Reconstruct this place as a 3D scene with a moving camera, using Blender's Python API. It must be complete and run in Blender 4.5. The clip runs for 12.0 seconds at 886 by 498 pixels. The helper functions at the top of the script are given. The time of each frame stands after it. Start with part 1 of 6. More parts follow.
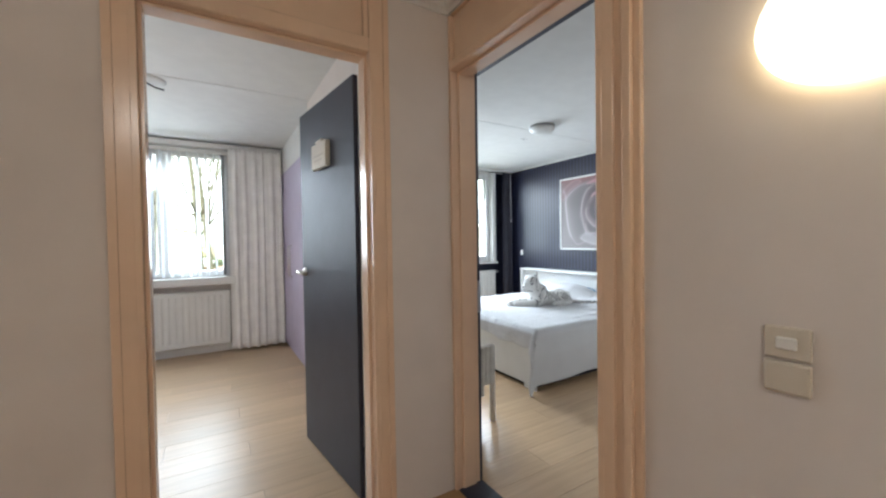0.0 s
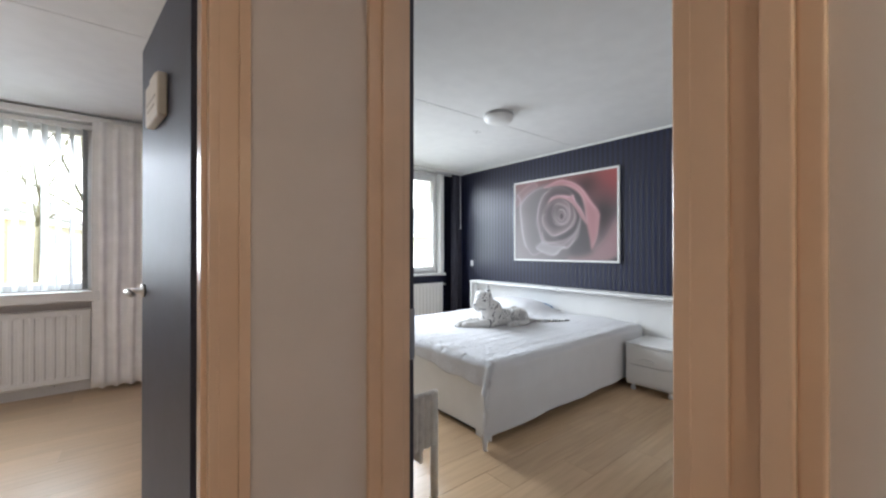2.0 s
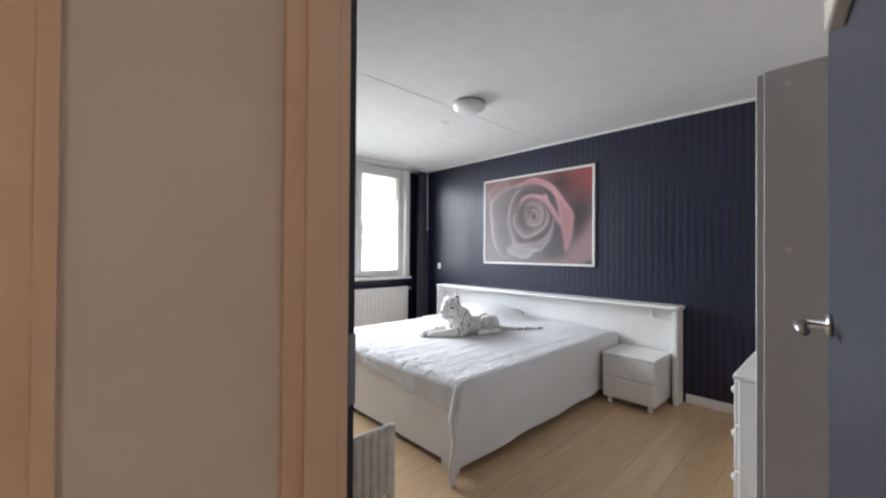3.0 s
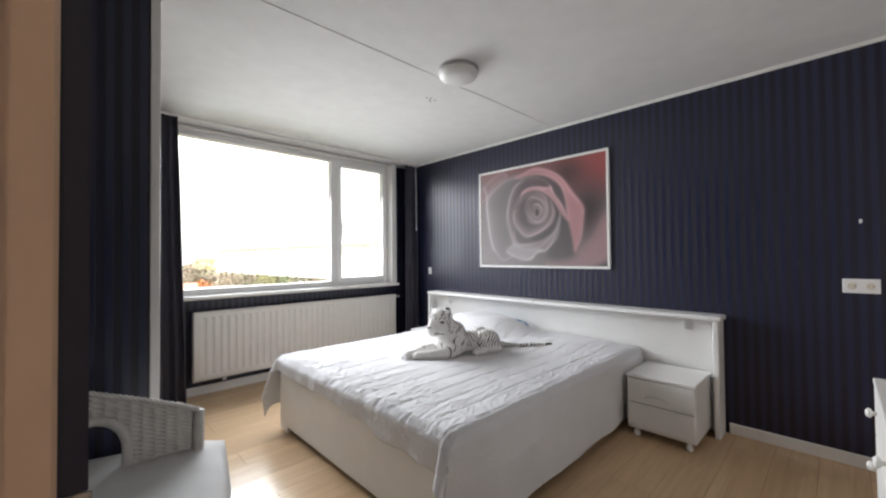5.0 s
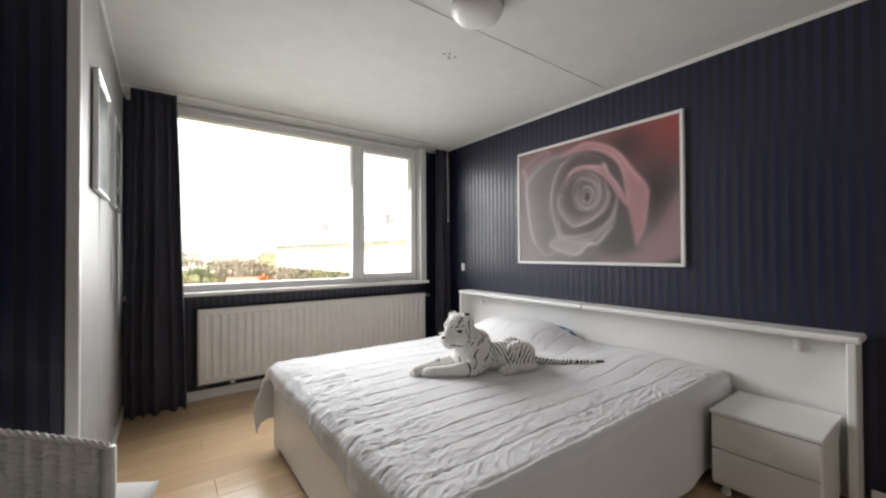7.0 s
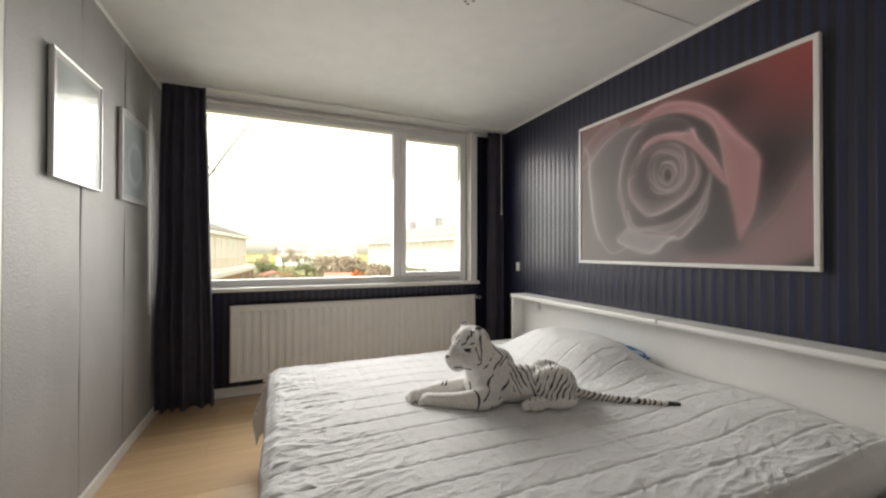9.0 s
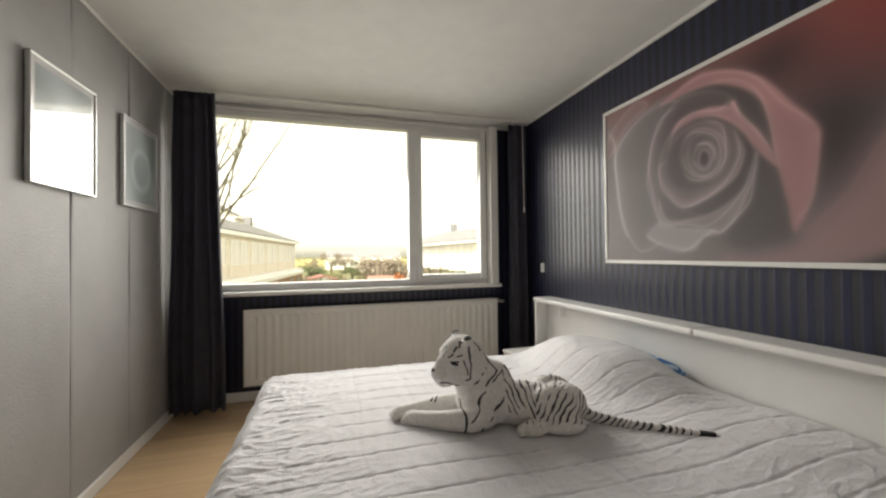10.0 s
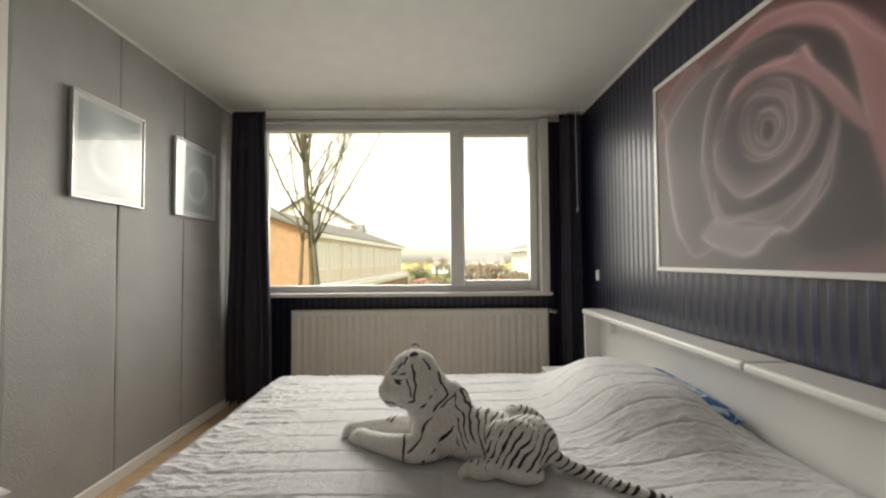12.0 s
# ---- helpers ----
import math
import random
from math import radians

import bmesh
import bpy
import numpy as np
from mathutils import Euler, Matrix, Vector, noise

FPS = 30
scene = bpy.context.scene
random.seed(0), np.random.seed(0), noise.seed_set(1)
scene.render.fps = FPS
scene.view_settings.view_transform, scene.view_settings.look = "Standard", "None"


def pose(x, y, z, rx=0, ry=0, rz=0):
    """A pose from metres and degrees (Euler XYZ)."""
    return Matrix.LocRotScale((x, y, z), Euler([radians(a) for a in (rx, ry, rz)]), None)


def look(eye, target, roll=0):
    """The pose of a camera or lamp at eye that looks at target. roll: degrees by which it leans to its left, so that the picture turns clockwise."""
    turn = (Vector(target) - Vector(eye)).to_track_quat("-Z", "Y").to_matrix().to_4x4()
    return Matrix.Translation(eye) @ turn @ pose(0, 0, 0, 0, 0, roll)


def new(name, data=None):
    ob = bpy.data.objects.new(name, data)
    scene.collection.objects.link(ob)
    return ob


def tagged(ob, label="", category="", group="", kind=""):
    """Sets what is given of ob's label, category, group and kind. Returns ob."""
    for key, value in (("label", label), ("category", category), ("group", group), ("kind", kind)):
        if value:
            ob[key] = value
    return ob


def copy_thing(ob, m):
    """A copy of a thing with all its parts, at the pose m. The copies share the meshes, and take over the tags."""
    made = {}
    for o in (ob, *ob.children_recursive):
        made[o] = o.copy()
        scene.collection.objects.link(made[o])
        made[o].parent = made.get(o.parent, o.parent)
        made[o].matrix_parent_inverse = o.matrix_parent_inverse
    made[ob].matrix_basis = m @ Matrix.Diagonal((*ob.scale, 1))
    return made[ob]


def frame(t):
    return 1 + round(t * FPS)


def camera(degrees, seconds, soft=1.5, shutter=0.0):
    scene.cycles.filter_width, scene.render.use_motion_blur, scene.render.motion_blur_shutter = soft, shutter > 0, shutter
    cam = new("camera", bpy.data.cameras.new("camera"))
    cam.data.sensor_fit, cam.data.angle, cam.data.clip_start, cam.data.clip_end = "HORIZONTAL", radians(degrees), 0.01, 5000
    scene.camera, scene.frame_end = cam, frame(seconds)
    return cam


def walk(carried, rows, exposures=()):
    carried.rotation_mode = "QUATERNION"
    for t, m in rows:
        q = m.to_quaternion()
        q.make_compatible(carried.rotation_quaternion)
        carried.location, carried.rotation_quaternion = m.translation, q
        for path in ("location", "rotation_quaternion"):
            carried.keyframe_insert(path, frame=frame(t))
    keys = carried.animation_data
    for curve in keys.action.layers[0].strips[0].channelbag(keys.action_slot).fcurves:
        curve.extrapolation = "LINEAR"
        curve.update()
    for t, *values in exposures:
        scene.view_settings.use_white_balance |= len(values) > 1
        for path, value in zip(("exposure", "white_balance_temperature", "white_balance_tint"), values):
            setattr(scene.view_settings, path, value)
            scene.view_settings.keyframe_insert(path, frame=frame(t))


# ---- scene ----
cam = camera(98.4, 12.0, soft=2.3)
PATH = [
    (0, (0.195, 0.227, 1.222), (1.226, 1.94, 1.181), -0.9),
    (0.5, (0.288, 0.368, 1.224), (1.392, 2.036, 1.19), -0.8),
    (1, (0.398, 0.504, 1.225), (1.574, 2.122, 1.21), -0.4),
    (1.5, (0.51, 0.633, 1.207), (1.734, 2.215, 1.211), -0.2),
    (2, (0.656, 0.773, 1.206), (1.906, 2.334, 1.213), 0.0),
    (2.5, (0.777, 0.89, 1.212), (2.075, 2.412, 1.226), 0.2),
    (3, (0.893, 1.016, 1.206), (2.269, 2.467, 1.223), 0.4),
    (3.5, (1.009, 1.117, 1.217), (2.431, 2.523, 1.232), 0.4),
    (5.5, (1.452, 1.459, 1.189), (2.812, 2.925, 1.235), -1.0),
    (6, (1.573, 1.524, 1.184), (2.893, 3.025, 1.231), -1.2),
    (6.5, (1.703, 1.584, 1.172), (2.966, 3.135, 1.209), -0.9),
    (7, (1.843, 1.646, 1.169), (3.026, 3.259, 1.192), -0.3),
    (9, (2.424, 1.837, 1.156), (3.206, 3.678, 1.171), 0.1),
    (9.5, (2.562, 1.88, 1.156), (3.249, 3.759, 1.178), -0.6),
    (10, (2.71, 1.93, 1.145), (3.278, 3.847, 1.174), -0.7),
    (10.5, (2.841, 1.965, 1.145), (3.292, 3.913, 1.188), -0.6),
    (11, (2.972, 1.986, 1.148), (3.308, 3.958, 1.195), -0.5),
    (11.5, (3.117, 2.0, 1.139), (3.316, 3.989, 1.191), -0.5),
    (12, (3.282, 2.009, 1.14), (3.309, 4.008, 1.199), -0.4),
]
EXPOSE = [(0, 3.28, 5480, 3), (2.0, 3.14, 5680, 7), (3.5, 3.05, 5950, 10), (5.5, 2.76, 6150, 10), (7.0, 2.55, 6400, 10), (9.0, 2.28, 6850, 9), (12.0, 1.97, 7100, 8)]
walk(cam, [(t, look(eye, target, roll)) for t, eye, target, roll in PATH], EXPOSE)

# ---- world and light ----
world = bpy.data.worlds.new("sky")
scene.world = world
world.use_nodes = True
wn, wl = world.node_tree.nodes, world.node_tree.links
sky = wn.new("ShaderNodeTexSky")
sky.sky_type = "NISHITA"
sky.sun_disc = False
sky.sun_elevation, sky.sun_rotation = radians(53), radians(210)
sky.dust_density, sky.ozone_density, sky.air_density = 2.0, 1.0, 1.0
haze = wn.new("ShaderNodeHueSaturation")
haze.inputs["Saturation"].default_value = 0.12
wl.new(sky.outputs[0], haze.inputs["Color"])
warm = wn.new("ShaderNodeMix")
warm.data_type, warm.blend_type = "RGBA", "MULTIPLY"
warm.inputs[0].default_value, warm.inputs[7].default_value = 1.0, (1.0, 0.91, 0.77, 1)
wl.new(haze.outputs[0], warm.inputs[6])
wl.new(warm.outputs[2], wn["Background"].inputs[0])
wn["Background"].inputs[1].default_value = 0.125
sun = new("sun", bpy.data.lights.new("sun", "SUN"))
sun.data.energy, sun.data.angle, sun.data.color = 1.5, radians(12), (1.0, 0.93, 0.84)
sun.matrix_world = look((0, 0, 30), (0.30 * 30, 0.52 * 30, 30 - 0.80 * 30))


def window_light(name, x0, x1, z0, z1, watts):
    """The sky's light at a window opening."""
    ob = new(name, bpy.data.lights.new(name, "AREA"))
    ob.data.shape, ob.data.size, ob.data.size_y, ob.data.energy = "RECTANGLE", x1 - x0, z1 - z0, watts
    ob.data.color, ob.data.spread = (0.99, 0.975, 0.985), radians(122)
    y = 5.42
    ob.matrix_world = look((0.5 * (x0 + x1), y, 0.5 * (z0 + z1)), (0.5 * (x0 + x1), 0.0, 0.5 * (z0 + z1) - 2.0))


window_light("bedroom_window_light", 1.82, 4.08, 0.96, 2.20, 9.3)
window_light("small_room_window_light", -1.28, 0.29, 0.94, 2.16, 7.2)

# ---- plan, in metres ----
CEIL = 2.36
XB0, XB1 = 1.19, 1.345      # wall between hall and bedroom
YA0, YA1 = 1.80, 1.95       # wall between hall and small room
XR = 4.49                   # papered wall behind the bed
YW = 5.31                   # window wall, inner face
YS = 0.72                   # bedroom's south wall
XC = 1.605                  # closet front in the bedroom
YC = 3.468                  # closet's papered end
XN = 1.02                   # niche wall beside the closet
XP = 0.93                   # lilac closet front in the small room
XL = -1.75                  # small room's far wall
D2Y0, D2Y1, DH = 0.963, 1.78, 2.035
D1X0, D1X1 = 0.0, 0.785


# ---- materials ----
def mat(name, col, rough=0.6, metal=0.0, noise_scale=8.0, vary=0.06, bump=0.02, bump_scale=60.0, coords="Object", spec=0.5):
    m = bpy.data.materials.new(name)
    m.use_nodes = True
    n, l = m.node_tree.nodes, m.node_tree.links
    b = n["Principled BSDF"]
    b.inputs["Roughness"].default_value, b.inputs["Metallic"].default_value = rough, metal
    b.inputs["Specular IOR Level"].default_value = spec
    tc = n.new("ShaderNodeTexCoord")
    t1 = n.new("ShaderNodeTexNoise")
    t1.inputs["Scale"].default_value, t1.inputs["Detail"].default_value = noise_scale, 4
    l.new(tc.outputs[coords], t1.inputs["Vector"])
    r = n.new("ShaderNodeValToRGB")
    r.color_ramp.elements[0].position, r.color_ramp.elements[1].position = 0.3, 0.7
    r.color_ramp.elements[0].color = (*[c * (1 - vary) for c in col], 1)
    r.color_ramp.elements[1].color = (*[min(1, c * (1 + vary)) for c in col], 1)
    l.new(t1.outputs["Fac"], r.inputs[0])
    l.new(r.outputs[0], b.inputs["Base Color"])
    if bump:
        t2 = n.new("ShaderNodeTexNoise")
        t2.inputs["Scale"].default_value, t2.inputs["Detail"].default_value = bump_scale, 6
        l.new(tc.outputs[coords], t2.inputs["Vector"])
        bp = n.new("ShaderNodeBump")
        bp.inputs["Strength"].default_value, bp.inputs["Distance"].default_value = bump, 0.02
        l.new(t2.outputs["Fac"], bp.inputs["Height"])
        l.new(bp.outputs[0], b.inputs["Normal"])
    return m


def wallpaper_mat(name):
    """Dark navy paper with fine vertical glossy stripes; the stripe follows x + y so that it works on walls of both directions."""
    m = mat(name, (0.020, 0.022, 0.036), 0.5, bump=0, vary=0.12, noise_scale=3)
    n, l = m.node_tree.nodes, m.node_tree.links
    b = n["Principled BSDF"]
    tc = n.new("ShaderNodeTexCoord")
    sep = n.new("ShaderNodeSeparateXYZ")
    l.new(tc.outputs["Object"], sep.inputs[0])
    add = n.new("ShaderNodeMath"); add.operation = "ADD"
    l.new(sep.outputs[0], add.inputs[0]); l.new(sep.outputs[1], add.inputs[1])

    def stripes(pitch, power):
        k = n.new("ShaderNodeMath"); k.operation = "MULTIPLY"; k.inputs[1].default_value = 2 * math.pi / pitch
        s = n.new("ShaderNodeMath"); s.operation = "SINE"
        g = n.new("ShaderNodeMath"); g.operation = "MULTIPLY_ADD"; g.inputs[1].default_value = power; g.inputs[2].default_value = 0.5; g.use_clamp = True
        l.new(add.outputs[0], k.inputs[0]); l.new(k.outputs[0], s.inputs[0]); l.new(s.outputs[0], g.inputs[0])
        return g
    b.inputs["Specular IOR Level"].default_value = 0.6
    a, c = stripes(0.055, 1.4), stripes(0.0155, 1.5)
    mix = n.new("ShaderNodeMath"); mix.operation = "MULTIPLY_ADD"; mix.inputs[1].default_value = 0.08
    l.new(c.outputs[0], mix.inputs[0]); l.new(a.outputs[0], mix.inputs[2])
    mr = n.new("ShaderNodeMapRange")
    mr.inputs[1].default_value, mr.inputs[2].default_value, mr.inputs[3].default_value, mr.inputs[4].default_value = 0, 1.08, 0.55, 0.30
    l.new(mix.outputs[0], mr.inputs[0]); l.new(mr.outputs[0], b.inputs["Roughness"])
    mx = n.new("ShaderNodeMix"); mx.data_type = "RGBA"
    mx.inputs[6].default_value, mx.inputs[7].default_value = (0.0038, 0.0042, 0.0150, 1), (0.0145, 0.0178, 0.053, 1)
    l.new(a.outputs[0], mx.inputs[0]); l.new(mx.outputs[2], b.inputs["Base Color"])
    grain = n.new("ShaderNodeTexNoise"); grain.inputs["Scale"].default_value = 220
    l.new(tc.outputs["Object"], grain.inputs["Vector"])
    sum_ = n.new("ShaderNodeMath"); sum_.operation = "MULTIPLY_ADD"; sum_.inputs[1].default_value = 0.4
    l.new(grain.outputs["Fac"], sum_.inputs[0]); l.new(mix.outputs[0], sum_.inputs[2])
    bp = n.new("ShaderNodeBump"); bp.inputs["Strength"].default_value, bp.inputs["Distance"].default_value = 0.2, 0.002
    l.new(sum_.outputs[0], bp.inputs["Height"]); l.new(bp.outputs[0], b.inputs["Normal"])
    return m


def glass_mat():
    m = bpy.data.materials.new("window_glass")
    m.use_nodes = True
    n, l = m.node_tree.nodes, m.node_tree.links
    n.remove(n["Principled BSDF"])
    tr, gl, mx, fr = (n.new("ShaderNode" + k) for k in ("BsdfTransparent", "BsdfGlossy", "MixShader", "Fresnel"))
    gl.inputs["Roughness"].default_value = 0.02
    tr.inputs[0].default_value = (0.94, 0.97, 0.96, 1)
    fr.inputs[0].default_value = 1.35
    l.new(fr.outputs[0], mx.inputs[0]); l.new(tr.outputs[0], mx.inputs[1]); l.new(gl.outputs[0], mx.inputs[2])
    l.new(mx.outputs[0], n["Material Output"].inputs[0])
    return m


def emit_mat(name, col, strength):
    m = bpy.data.materials.new(name)
    m.use_nodes = True
    b = m.node_tree.nodes["Principled BSDF"]
    b.inputs["Base Color"].default_value = (0.8, 0.75, 0.65, 1)
    b.inputs["Emission Color"].default_value, b.inputs["Emission Strength"].default_value = (*col, 1), strength
    return m


def floor_mat(name, col, spec, rough):
    m = mat(name, col, 0.33, bump=0, vary=0.05, spec=spec)
    n, l = m.node_tree.nodes, m.node_tree.links
    b = n["Principled BSDF"]
    tc, oi = n.new("ShaderNodeTexCoord"), n.new("ShaderNodeObjectInfo")
    mp = n.new("ShaderNodeMapping"); mp.inputs["Scale"].default_value = (1.6, 26, 5)
    off = n.new("ShaderNodeVectorMath"); off.operation = "SCALE"
    cb = n.new("ShaderNodeCombineXYZ")
    for k in range(3):
        l.new(oi.outputs["Random"], cb.inputs[k])
    l.new(cb.outputs[0], off.inputs[0]); off.inputs["Scale"].default_value = 37.0
    l.new(tc.outputs["Object"], mp.inputs[0]); l.new(off.outputs[0], mp.inputs["Location"])
    g = n.new("ShaderNodeTexNoise"); g.inputs["Scale"].default_value, g.inputs["Detail"].default_value, g.inputs["Distortion"].default_value = 1.6, 7, 0.6
    l.new(mp.outputs[0], g.inputs["Vector"])
    r = n.new("ShaderNodeValToRGB")
    r.color_ramp.elements[0].position, r.color_ramp.elements[1].position = 0.28, 0.72
    r.color_ramp.elements[0].color = (*[c * 0.90 for c in col], 1)
    r.color_ramp.elements[1].color = (*[c * 1.06 for c in col], 1)
    l.new(g.outputs["Fac"], r.inputs[0])
    hsv = n.new("ShaderNodeHueSaturation")
    mr = n.new("ShaderNodeMapRange"); mr.inputs[3].default_value, mr.inputs[4].default_value = 0.92, 1.06
    l.new(oi.outputs["Random"], mr.inputs[0]); l.new(mr.outputs[0], hsv.inputs["Value"])
    bk = n.new("ShaderNodeTexBrick")
    bk.inputs["Scale"].default_value, bk.inputs["Mortar Size"].default_value = 1.0, 0.0006
    bk.inputs["Brick Width"].default_value, bk.inputs["Row Height"].default_value = 0.41, 0.0635
    bk.inputs["Color1"].default_value, bk.inputs["Color2"].default_value, bk.inputs["Mortar"].default_value = (0.955, 0.955, 0.955, 1), (1.0, 1.0, 1.0, 1), (0.92, 0.92, 0.92, 1)
    l.new(tc.outputs["Object"], bk.inputs["Vector"])
    mul = n.new("ShaderNodeMix"); mul.data_type, mul.blend_type = "RGBA", "MULTIPLY"
    mul.inputs[0].default_value = 1.0
    l.new(r.outputs[0], mul.inputs[6]); l.new(bk.outputs["Color"], mul.inputs[7])
    l.new(mul.outputs[2], hsv.inputs["Color"]); l.new(hsv.outputs[0], b.inputs["Base Color"])
    mr2 = n.new("ShaderNodeMapRange"); mr2.inputs[3].default_value, mr2.inputs[4].default_value = rough, rough + 0.13
    l.new(g.outputs["Fac"], mr2.inputs[0]); l.new(mr2.outputs[0], b.inputs["Roughness"])
    return m


M_paper = wallpaper_mat("navy_striped_wallpaper")
M_ceil = mat("ceiling_white", (0.70, 0.70, 0.685), 0.9, bump=0.04, bump_scale=90, vary=0.03)
M_hall = mat("hall_plaster", (0.76, 0.695, 0.645), 0.8, bump=0.03, bump_scale=50, vary=0.03, noise_scale=4)
M_frame = mat("cream_gloss_paint", (0.82, 0.605, 0.43), 0.22, bump=0.012, bump_scale=12, vary=0.03)
M_white = mat("white_paint", (0.80, 0.79, 0.76), 0.4, bump=0.03, bump_scale=40, vary=0.025)
M_lacq = mat("white_lacquer", (0.77, 0.765, 0.745), 0.32, bump=0.01, vary=0.02)
M_pvc = mat("window_frame_white", (0.80, 0.80, 0.79), 0.35, bump=0.0, vary=0.02)
M_grey = mat("grey_textured_panel", (0.355, 0.355, 0.35), 0.55, bump=0.15, bump_scale=120, vary=0.06, noise_scale=5)
M_cab = mat("pale_grey_cabinet_foil", (0.66, 0.67, 0.68), 0.5, bump=0.04, bump_scale=120, vary=0.04, noise_scale=5)
M_navy = mat("navy_door_paint", (0.028, 0.031, 0.052), 0.5, bump=0.04, bump_scale=60, vary=0.15)
M_curt = mat("navy_curtain_cloth", (0.036, 0.035, 0.050), 0.8, bump=0.2, bump_scale=500, vary=0.15)
M_wcurt = mat("cream_curtain_cloth", (0.88, 0.86, 0.82), 0.9, bump=0.2, bump_scale=500, vary=0.06)
M_lilac = mat("lilac_paint", (0.52, 0.46, 0.60), 0.45, bump=0.02, vary=0.04)
M_steel = mat("brushed_steel", (0.62, 0.60, 0.57), 0.3, metal=1.0, bump=0.02, vary=0.05)
M_dark = mat("dark_gap", (0.03, 0.03, 0.035), 0.8, bump=0)
M_floor = floor_mat("maple_laminate", (0.66, 0.465, 0.275), 0.6, 0.17)
M_sfloor = floor_mat("pale_maple_laminate", (0.62, 0.455, 0.285), 0.38, 0.28)
M_hfloor = floor_mat("hall_laminate", (0.42, 0.26, 0.13), 0.4, 0.28)
M_glass = glass_mat()
M_bed = mat("white_quilt_cotton", (0.69, 0.69, 0.70), 0.85, bump=0.22, bump_scale=150, vary=0.02)
M_wick = mat("white_wicker", (0.66, 0.64, 0.60), 0.6, bump=0.1, vary=0.1, noise_scale=30)
M_lampon = emit_mat("lit_opal_glass", (1.0, 0.74, 0.42), 0.34)
M_hall_glow = emit_mat("lit_hall_globe", (1.0, 0.85, 0.69), 6.0)
M_opal = mat("opal_glass", (0.74, 0.74, 0.72), 0.35, bump=0, vary=0.02)
M_sw = mat("ivory_switch_plastic", (0.66, 0.60, 0.50), 0.4, bump=0, vary=0.02)


# ---- building helpers ----
def part(name, bm, material, parent=None, label="", smooth=False):
    me = bpy.data.meshes.new(name)
    bm.normal_update()
    bm.to_mesh(me)
    bm.free()
    if material:
        me.materials.append(material)
    if smooth:
        for p in me.polygons:
            p.use_smooth = True
    ob = new(name, me)
    if parent:
        ob.parent = parent
    if label:
        ob["label"] = label
    return ob


def thing(name, label, category, m=None, group="", kind=""):
    ob = new(name)
    ob.empty_display_size = 0.05
    if m:
        ob.matrix_world = m
    return tagged(ob, label, category, group, kind)


def add_box(bm, x0, x1, y0, y1, z0, z1, bevel=0.0, seg=1):
    geo = bmesh.ops.create_cube(bm, size=1)
    for v in geo["verts"]:
        v.co = Vector((x0 + (v.co.x + 0.5) * (x1 - x0), y0 + (v.co.y + 0.5) * (y1 - y0), z0 + (v.co.z + 0.5) * (z1 - z0)))
    if bevel:
        edges = list({e for v in geo["verts"] for e in v.link_edges})
        bmesh.ops.bevel(bm, geom=edges, offset=bevel, segments=seg, affect="EDGES", profile=0.5)


def box(x0, x1, y0, y1, z0, z1, bevel=0.0, seg=1):
    bm = bmesh.new()
    add_box(bm, x0, x1, y0, y1, z0, z1, bevel, seg)
    return bm


def boxes(*rows, bevel=0.0, seg=1):
    bm = bmesh.new()
    for r in rows:
        add_box(bm, *r, bevel, seg)
    return bm


def structure(name, bm, material, label, category, parent=None):
    return tagged(part(name, bm, material, parent), label, category, kind="structure")


def lathe(profile, n=32, bm=None, m=None):
    """Turn rows of (radius, z) round the z axis."""
    bm = bm or bmesh.new()
    rings = []
    for r, z in profile:
        ring = [bm.verts.new(Vector((r * math.cos(2 * math.pi * k / n), r * math.sin(2 * math.pi * k / n), z))) for k in range(n)]
        if m:
            for v in ring:
                v.co = m @ v.co
        rings.append(ring)
    for a, b in zip(rings, rings[1:]):
        for k in range(n):
            bm.faces.new((a[k], a[(k + 1) % n], b[(k + 1) % n], b[k]))
    for ring, flip in ((rings[0], True), (rings[-1], False)):
        bm.faces.new(ring[::-1] if flip else ring)
    return bm


def tube(points, radius, n=8, bm=None, taper=None):
    """A round tube along points; taper gives the factor of the radius at each one."""
    bm = bm or bmesh.new()
    pts = [Vector(p) for p in points]
    rings = []
    side = None
    for i, p in enumerate(pts):
        d = (pts[min(i + 1, len(pts) - 1)] - pts[max(i - 1, 0)]).normalized()
        if side is None:
            side = d.orthogonal().normalized()
        side = (side - d * side.dot(d)).normalized()
        up = d.cross(side)
        r = radius * (taper[i] if taper else 1)
        rings.append([bm.verts.new(p + r * (math.cos(2 * math.pi * k / n) * side + math.sin(2 * math.pi * k / n) * up)) for k in range(n)])
    for a, b in zip(rings, rings[1:]):
        for k in range(n):
            bm.faces.new((a[k], a[(k + 1) % n], b[(k + 1) % n], b[k]))
    bm.faces.new(rings[0][::-1]); bm.faces.new(rings[-1])
    return bm


def extrude_outline(outline, z0, z1, bm=None):
    bm = bm or bmesh.new()
    lo = [bm.verts.new((x, y, z0)) for x, y in outline]
    hi = [bm.verts.new((x, y, z1)) for x, y in outline]
    n = len(outline)
    for k in range(n):
        bm.faces.new((lo[k], lo[(k + 1) % n], hi[(k + 1) % n], hi[k]))
    bm.faces.new(lo[::-1]); bm.faces.new(hi)
    return bm


